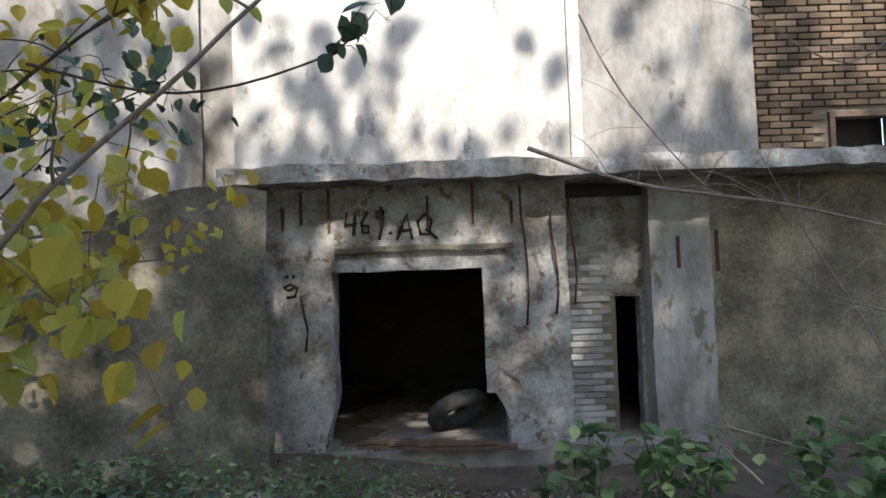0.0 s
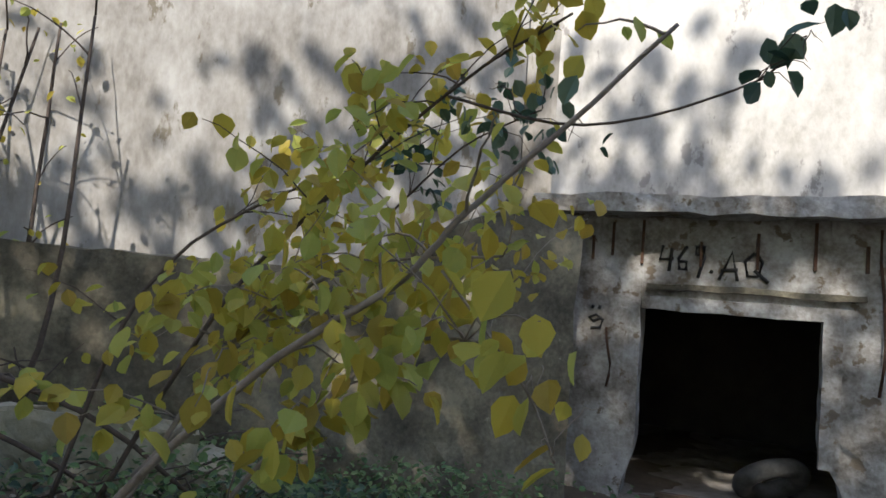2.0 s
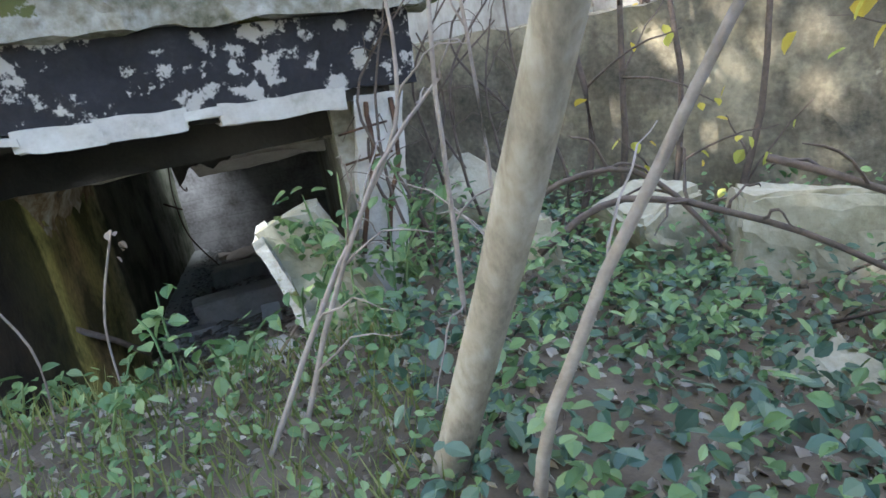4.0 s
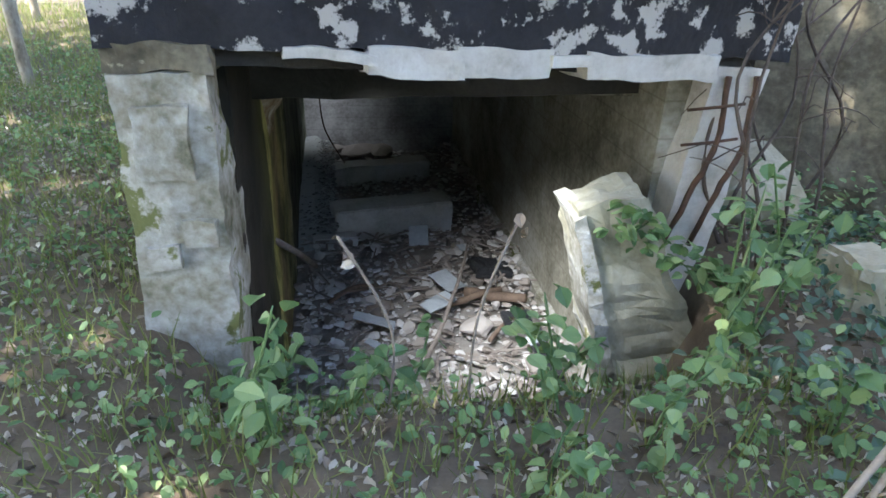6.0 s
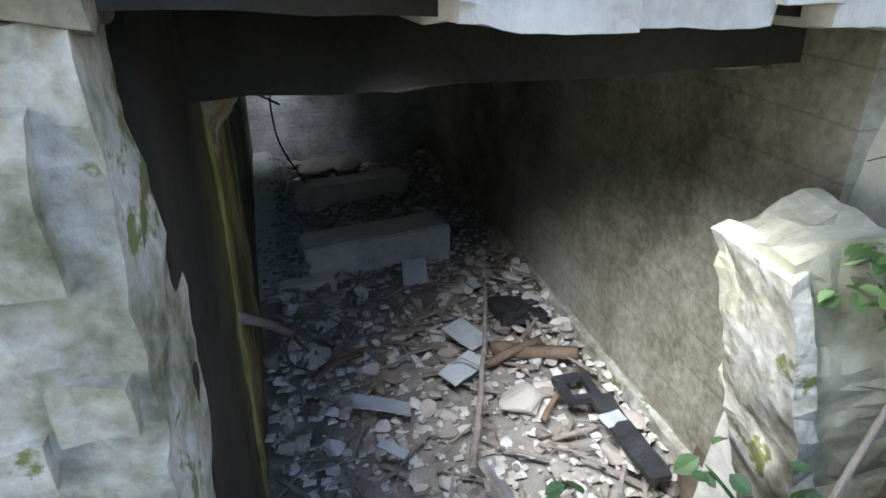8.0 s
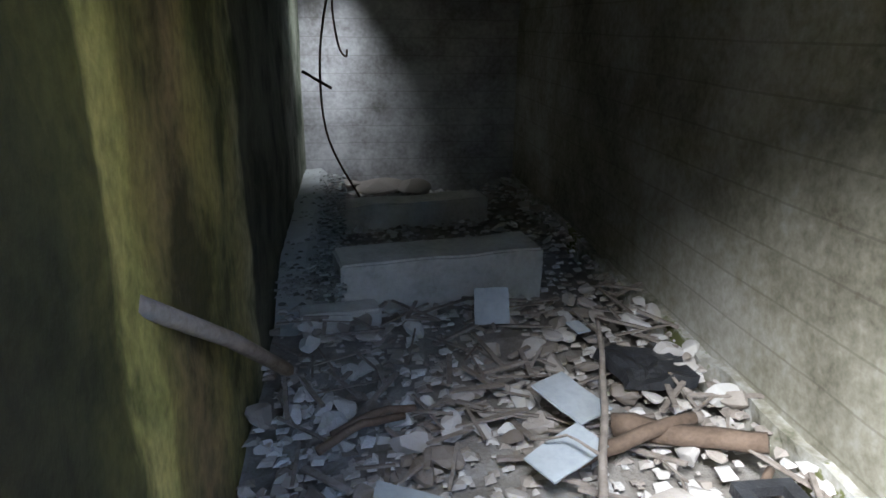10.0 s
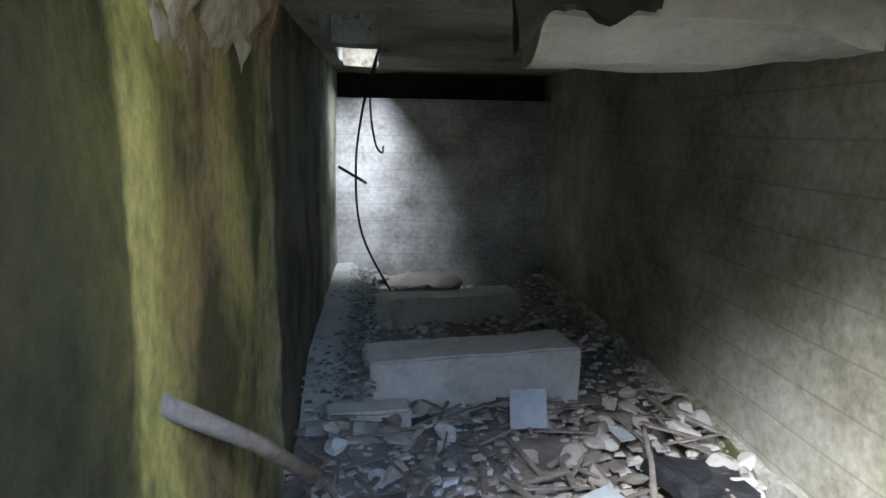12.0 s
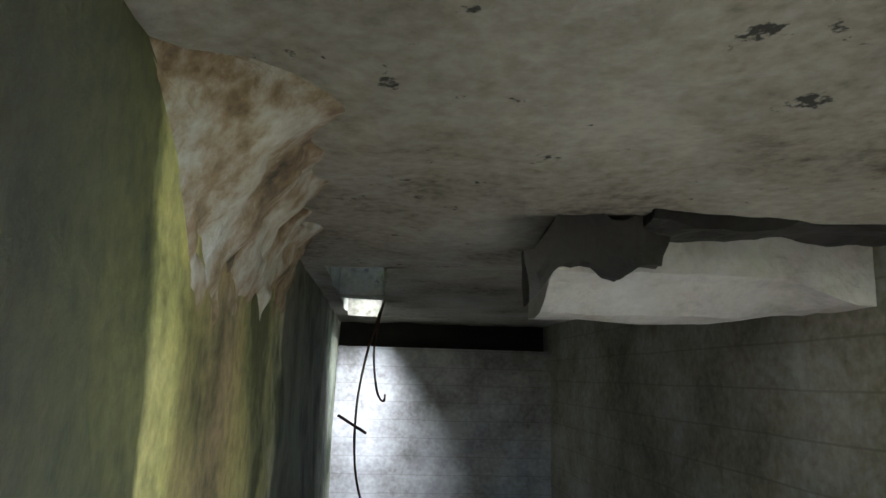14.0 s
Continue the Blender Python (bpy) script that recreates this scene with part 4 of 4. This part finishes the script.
for i, (x, y, z, rx, rz, w, h) in enumerate(((0.35, 2.05, 0.16, 12, 35, 0.22, 0.28), (0.22, 1.7, 0.15, 8, -60, 0.16, 0.28), (0.22, 3.05, 0.15, 65, 5, 0.2, 0.2), (-0.33, 1.5, 0.14, 15, 80, 0.13, 0.34), (-0.35, 1.05, 0.2, 10, 50, 0.07, 0.16), (0.62, 2.75, 0.14, 10, 20, 0.08, 0.1), (0.85, 0.95, 0.22, 6, 10, 0.14, 0.1))):
    bm = block(-w / 2, w / 2, -h / 2, h / 2, -0.004, 0.004, 0.05, 0.012, seed=180 + i, m=pose(x, y, z, rx, 4, rz))
    tagged(part("sheet_scrap", bm, M_PAPER), "crumpled pale blue-grey sheet scrap on the rubble", "litter", "sheet scraps")
tagged(part("plastic_bag", block(0.62, 0.98, 2.15, 2.5, 0.1, 0.15, 0.03, 0.09, seed=190), M_PLASTIC), "crumpled black plastic bag on the rubble", "bag")
fr = tagged(new("black_frame"), "small black square frame lying on the rubble", "frame")
for box in ((0.68, 0.9, 1.16, 1.2), (0.68, 0.9, 1.36, 1.4), (0.68, 0.73, 1.2, 1.36), (0.85, 0.9, 1.2, 1.36)):
    part("side", block(*box, 0.17, 0.21, 0.05, 0.012, seed=191), M_PLASTIC, fr)
tagged(part("plastic_strip", block(0.8, 0.93, 0.5, 1.15, 0.19, 0.22, 0.06, 0.04, seed=192), M_PLASTIC), "torn black plastic strip on the rubble", "litter")
V, F = [], []
for i in range(170):
    x, y, a, l = rr.uniform(-0.9, 1.05), rr.uniform(0.55, 3.3), rr.uniform(0, 6.28), rr.uniform(0.05, 0.2)
    z, w, t = floor_z(x, y) + rr.uniform(0.02, 0.06), rr.uniform(0.004, 0.014), rr.uniform(-0.25, 0.25)
    c, d, k = math.cos(a), math.sin(a), len(V)
    for e in (-1, 1):
        for p, q in ((-w, 0), (w, 0), (w * 0.8, w), (-w, w * 0.8)):
            V.append((x + c * l * e - d * p, y + d * l * e + c * p, z + t * l * e + q))
    F += [(k, k + 1, k + 5, k + 4), (k + 1, k + 2, k + 6, k + 5), (k + 2, k + 3, k + 7, k + 6), (k + 3, k, k + 4, k + 7), (k, k + 3, k + 2, k + 1), (k + 4, k + 5, k + 6, k + 7)]
tagged(mesh_ob("wood_splinters", V, F, M_STICK), "broken laths and splinters strewn over the rubble", "debris", kind="stuff")
# hanging bars under the hole
hang = tagged(new("hanging_rebar"), "thin rusty bars hanging from the ceiling hole", "reinforcing bar")
part("bar", tube(curve([(-0.55, 4.5, 2.2), (-0.68, 4.6, 1.75), (-0.74, 4.7, 1.3), (-0.7, 4.8, 0.8), (-0.48, 5.0, 0.3)], 6), 0.009), M_STEEL, hang)
part("bar", tube(curve([(-0.56, 4.5, 2.2), (-0.63, 4.55, 1.8), (-0.6, 4.6, 1.5), (-0.55, 4.6, 1.42), (-0.54, 4.6, 1.47)], 5), 0.008), M_STEEL, hang)
part("bar", tube([(-0.86, 4.6, 1.32), (-0.66, 4.62, 1.2)], 0.012), M_STEEL, hang)
# crust on the wall
crust = bmesh.new()
bmesh.ops.create_grid(crust, x_segments=50, y_segments=40, size=0.5)
for v in crust.verts:
    y, s = 0.85 + (v.co.x + 0.5) * 1.7, v.co.y + 0.5
    edge = 0.14 * smooth(0.8, 1.1, y) + 0.24 * smooth(0.8, 1.2, y) * (1 - smooth(0.9, 2.4, y)) + 0.1 * noise.noise(Vector((y * 5, 0, 2)))
    a = s * 1.57
    lump = 0.05 * noise.noise(Vector((y * 9, s * 5, 0))) + 0.03 * noise.noise(Vector((y * 22, s * 9, 4)))
    v.co = (XL - 0.03 + edge * s ** 1.4 + lump * 0.8, y, ZC - (1 - s) ** 1.5 * 0.5 * (0.1 + 0.9 * smooth(0.85, 1.35, y)) + lump * 0.3 + 0.015 * s)
for f in crust.faces:
    f.smooth = True
tagged(part("calcite_crust", crust, M_CALCITE), "ribbed brown and white calcite crust at the ceiling edge", "crust")
# ---- in the doorway ----
tp = FACE @ Vector((0.12, 7.9, 0.98))
tyre = bmesh.new()
for k in range(24):
    a0 = k * math.pi / 12
    for j in range(8):
        b0 = j * math.pi / 4
        tyre.verts.new(((0.29 + 0.1 * math.cos(b0)) * math.cos(a0), 0.1 * math.sin(b0), (0.29 + 0.1 * math.cos(b0)) * math.sin(a0)))
tyre.verts.ensure_lookup_table()
for k in range(24):
    for j in range(8):
        tyre.faces.new([tyre.verts[i] for i in (k * 8 + j, k * 8 + (j + 1) % 8, ((k + 1) % 24) * 8 + (j + 1) % 8, ((k + 1) % 24) * 8 + j)])
for f in tyre.faces:
    f.smooth = True
tyre.transform(Matrix.Translation((tp.x, tp.y, 0.85)) @ Matrix.Rotation(radians(-50), 4, "Z") @ Matrix.Rotation(radians(50), 4, "X"))
tagged(part("tyre", tyre, M_RUBBER), "old worn tyre leaning in the doorway", "tyre")
for i in range(6):
    b = block(-0.85 + 0.05 * i, 0.35 - 0.07 * i, 6.95 + 0.11 * (i % 3), 7.03 + 0.11 * (i % 3), 0.62 + 0.05 * (i // 3), 0.66 + 0.05 * (i // 3), 0.12, 0.02, seed=200 + i, m=FACE @ Matrix.Rotation(radians(3 * (i % 3) - 3), 4, "Z"))
    tagged(part("plank", b, M_WOOD), "weathered broken plank before the doorway", "plank", "planks before the doorway")

# ---- roof litter ----
tagged(leaves("roof_ivy", [(rr.uniform(-1.45, 1.8), rr.uniform(-0.75, 0.7), 3.2 + rr.random() ** 2 * 0.3) for i in range(1500)], 0.08, M_BLUEGREEN, None, rr), "ivy and dead leaves on the bunker roof", "ivy", kind="stuff")

# ---- brush over the ceiling hole, extended over all of it to block sky light ----
br = random.Random(77)
tagged(leaves("brush_over_hole", [(br.uniform(-1.5, 0.0), br.uniform(2.6, 7.0), 2.52 + br.random() * 0.5) for i in range(3200)], 0.13, M_GREEN, None, br), "green brush over the roof hole, extended to block sky light", "brush", kind="stuff")

# ---- unseen thicket added behind the path: closes the clearing, blocks low sky light ----
tagged(leaves("thicket", [(br.uniform(-9, 4.5), -10.5 - 2 * br.random() + 0.4 * math.sin(i), 0.7 + 6.5 * br.random() ** 1.2) for i in range(9000)], 0.36, M_BLUEGREEN, None, br), "unseen dense green thicket added to block low sky light", "thicket", kind="stuff")

# ---- large trees around, added to shade the walls and the ceiling hole ----
for i, (x, y, h) in enumerate(((-6.5, -4.5, 13), (-6.0, -9.5, 14), (-7.5, -14, 17), (-6.8, -1.0, 12), (-7, -7, 14), (-6.5, 2.3, 11), (-5.5, 5, 11), (-7.5, -16.5, 18), (-6.5, -13.2, 15))):
    tree("shade_tree", (x, y, 0.8), (x + 0.4, y + 0.3, h), 0.2, 0.07, "tall yellowing tree added to shade the clearing", limbs=16, crown=3600, size=0.36, seed=210 + i, spread=3.0, bend=0.3)
for i in range(16):
    x, y = vr.uniform(-9, -2.4), vr.uniform(3.0, 13)
    tree("slim_tree", (x, y, 1.2), (x + vr.uniform(-0.6, 0.6), y + vr.uniform(-0.6, 0.6), vr.uniform(5, 8)), 0.06, 0.03, "slim woodland tree with thin yellow-green leaves", limbs=6, crown=180, size=0.14, seed=230 + i, spread=1.1)
for i in range(9):
    x, y = vr.uniform(-2.5, 4), vr.uniform(8.5, 16)
    tree("slim_tree", (x, y, 1.2), (x + vr.uniform(-0.6, 0.6), y + vr.uniform(-0.6, 0.6), vr.uniform(6, 9)), 0.07, 0.03, "slim woodland tree with thin yellow-green leaves", limbs=7, crown=260, size=0.16, seed=260 + i, spread=1.3)

# ---- bricks of the annexe and of the niche ----
bb = block(-0.118, 0.118, -0.03, 0.05, -0.032, 0.032, 0, 0, 0.006)
brick_me = bpy.data.meshes.new("brick")
bb.to_mesh(brick_me)
brick_me.materials.append(M_BRICK)
wb_me = brick_me.copy()
wb_me.materials[0] = M_WHITEBRICK
bb.free()
for row in range(24):
    for c in range(10):
        u, z = 3.58 + c * 0.25 + (row % 2) * 0.125, 3.7 + row * 0.077
        if u > 4.3 and u < 5.3 and z < 4.17:
            continue
        b = new("brick", brick_me)
        b.parent = annexe
        b.matrix_world = FACE @ pose(u, 7.29 + rr.uniform(-0.006, 0.006), z, 0, 0, rr.uniform(-1, 1))
for row in range(30):
    for c in range(3):
        u, z = 1.45 + c * 0.22 + (row % 2) * 0.1, 0.62 + row * 0.072
        if u > 1.88 or z > 2.75:
            continue
        b = new("brick", wb_me)
        b.parent = house
        b.matrix_world = FACE @ pose(u, 7.51 + rr.uniform(-0.015, 0.01), z, 0, 0, rr.uniform(-2, 2))
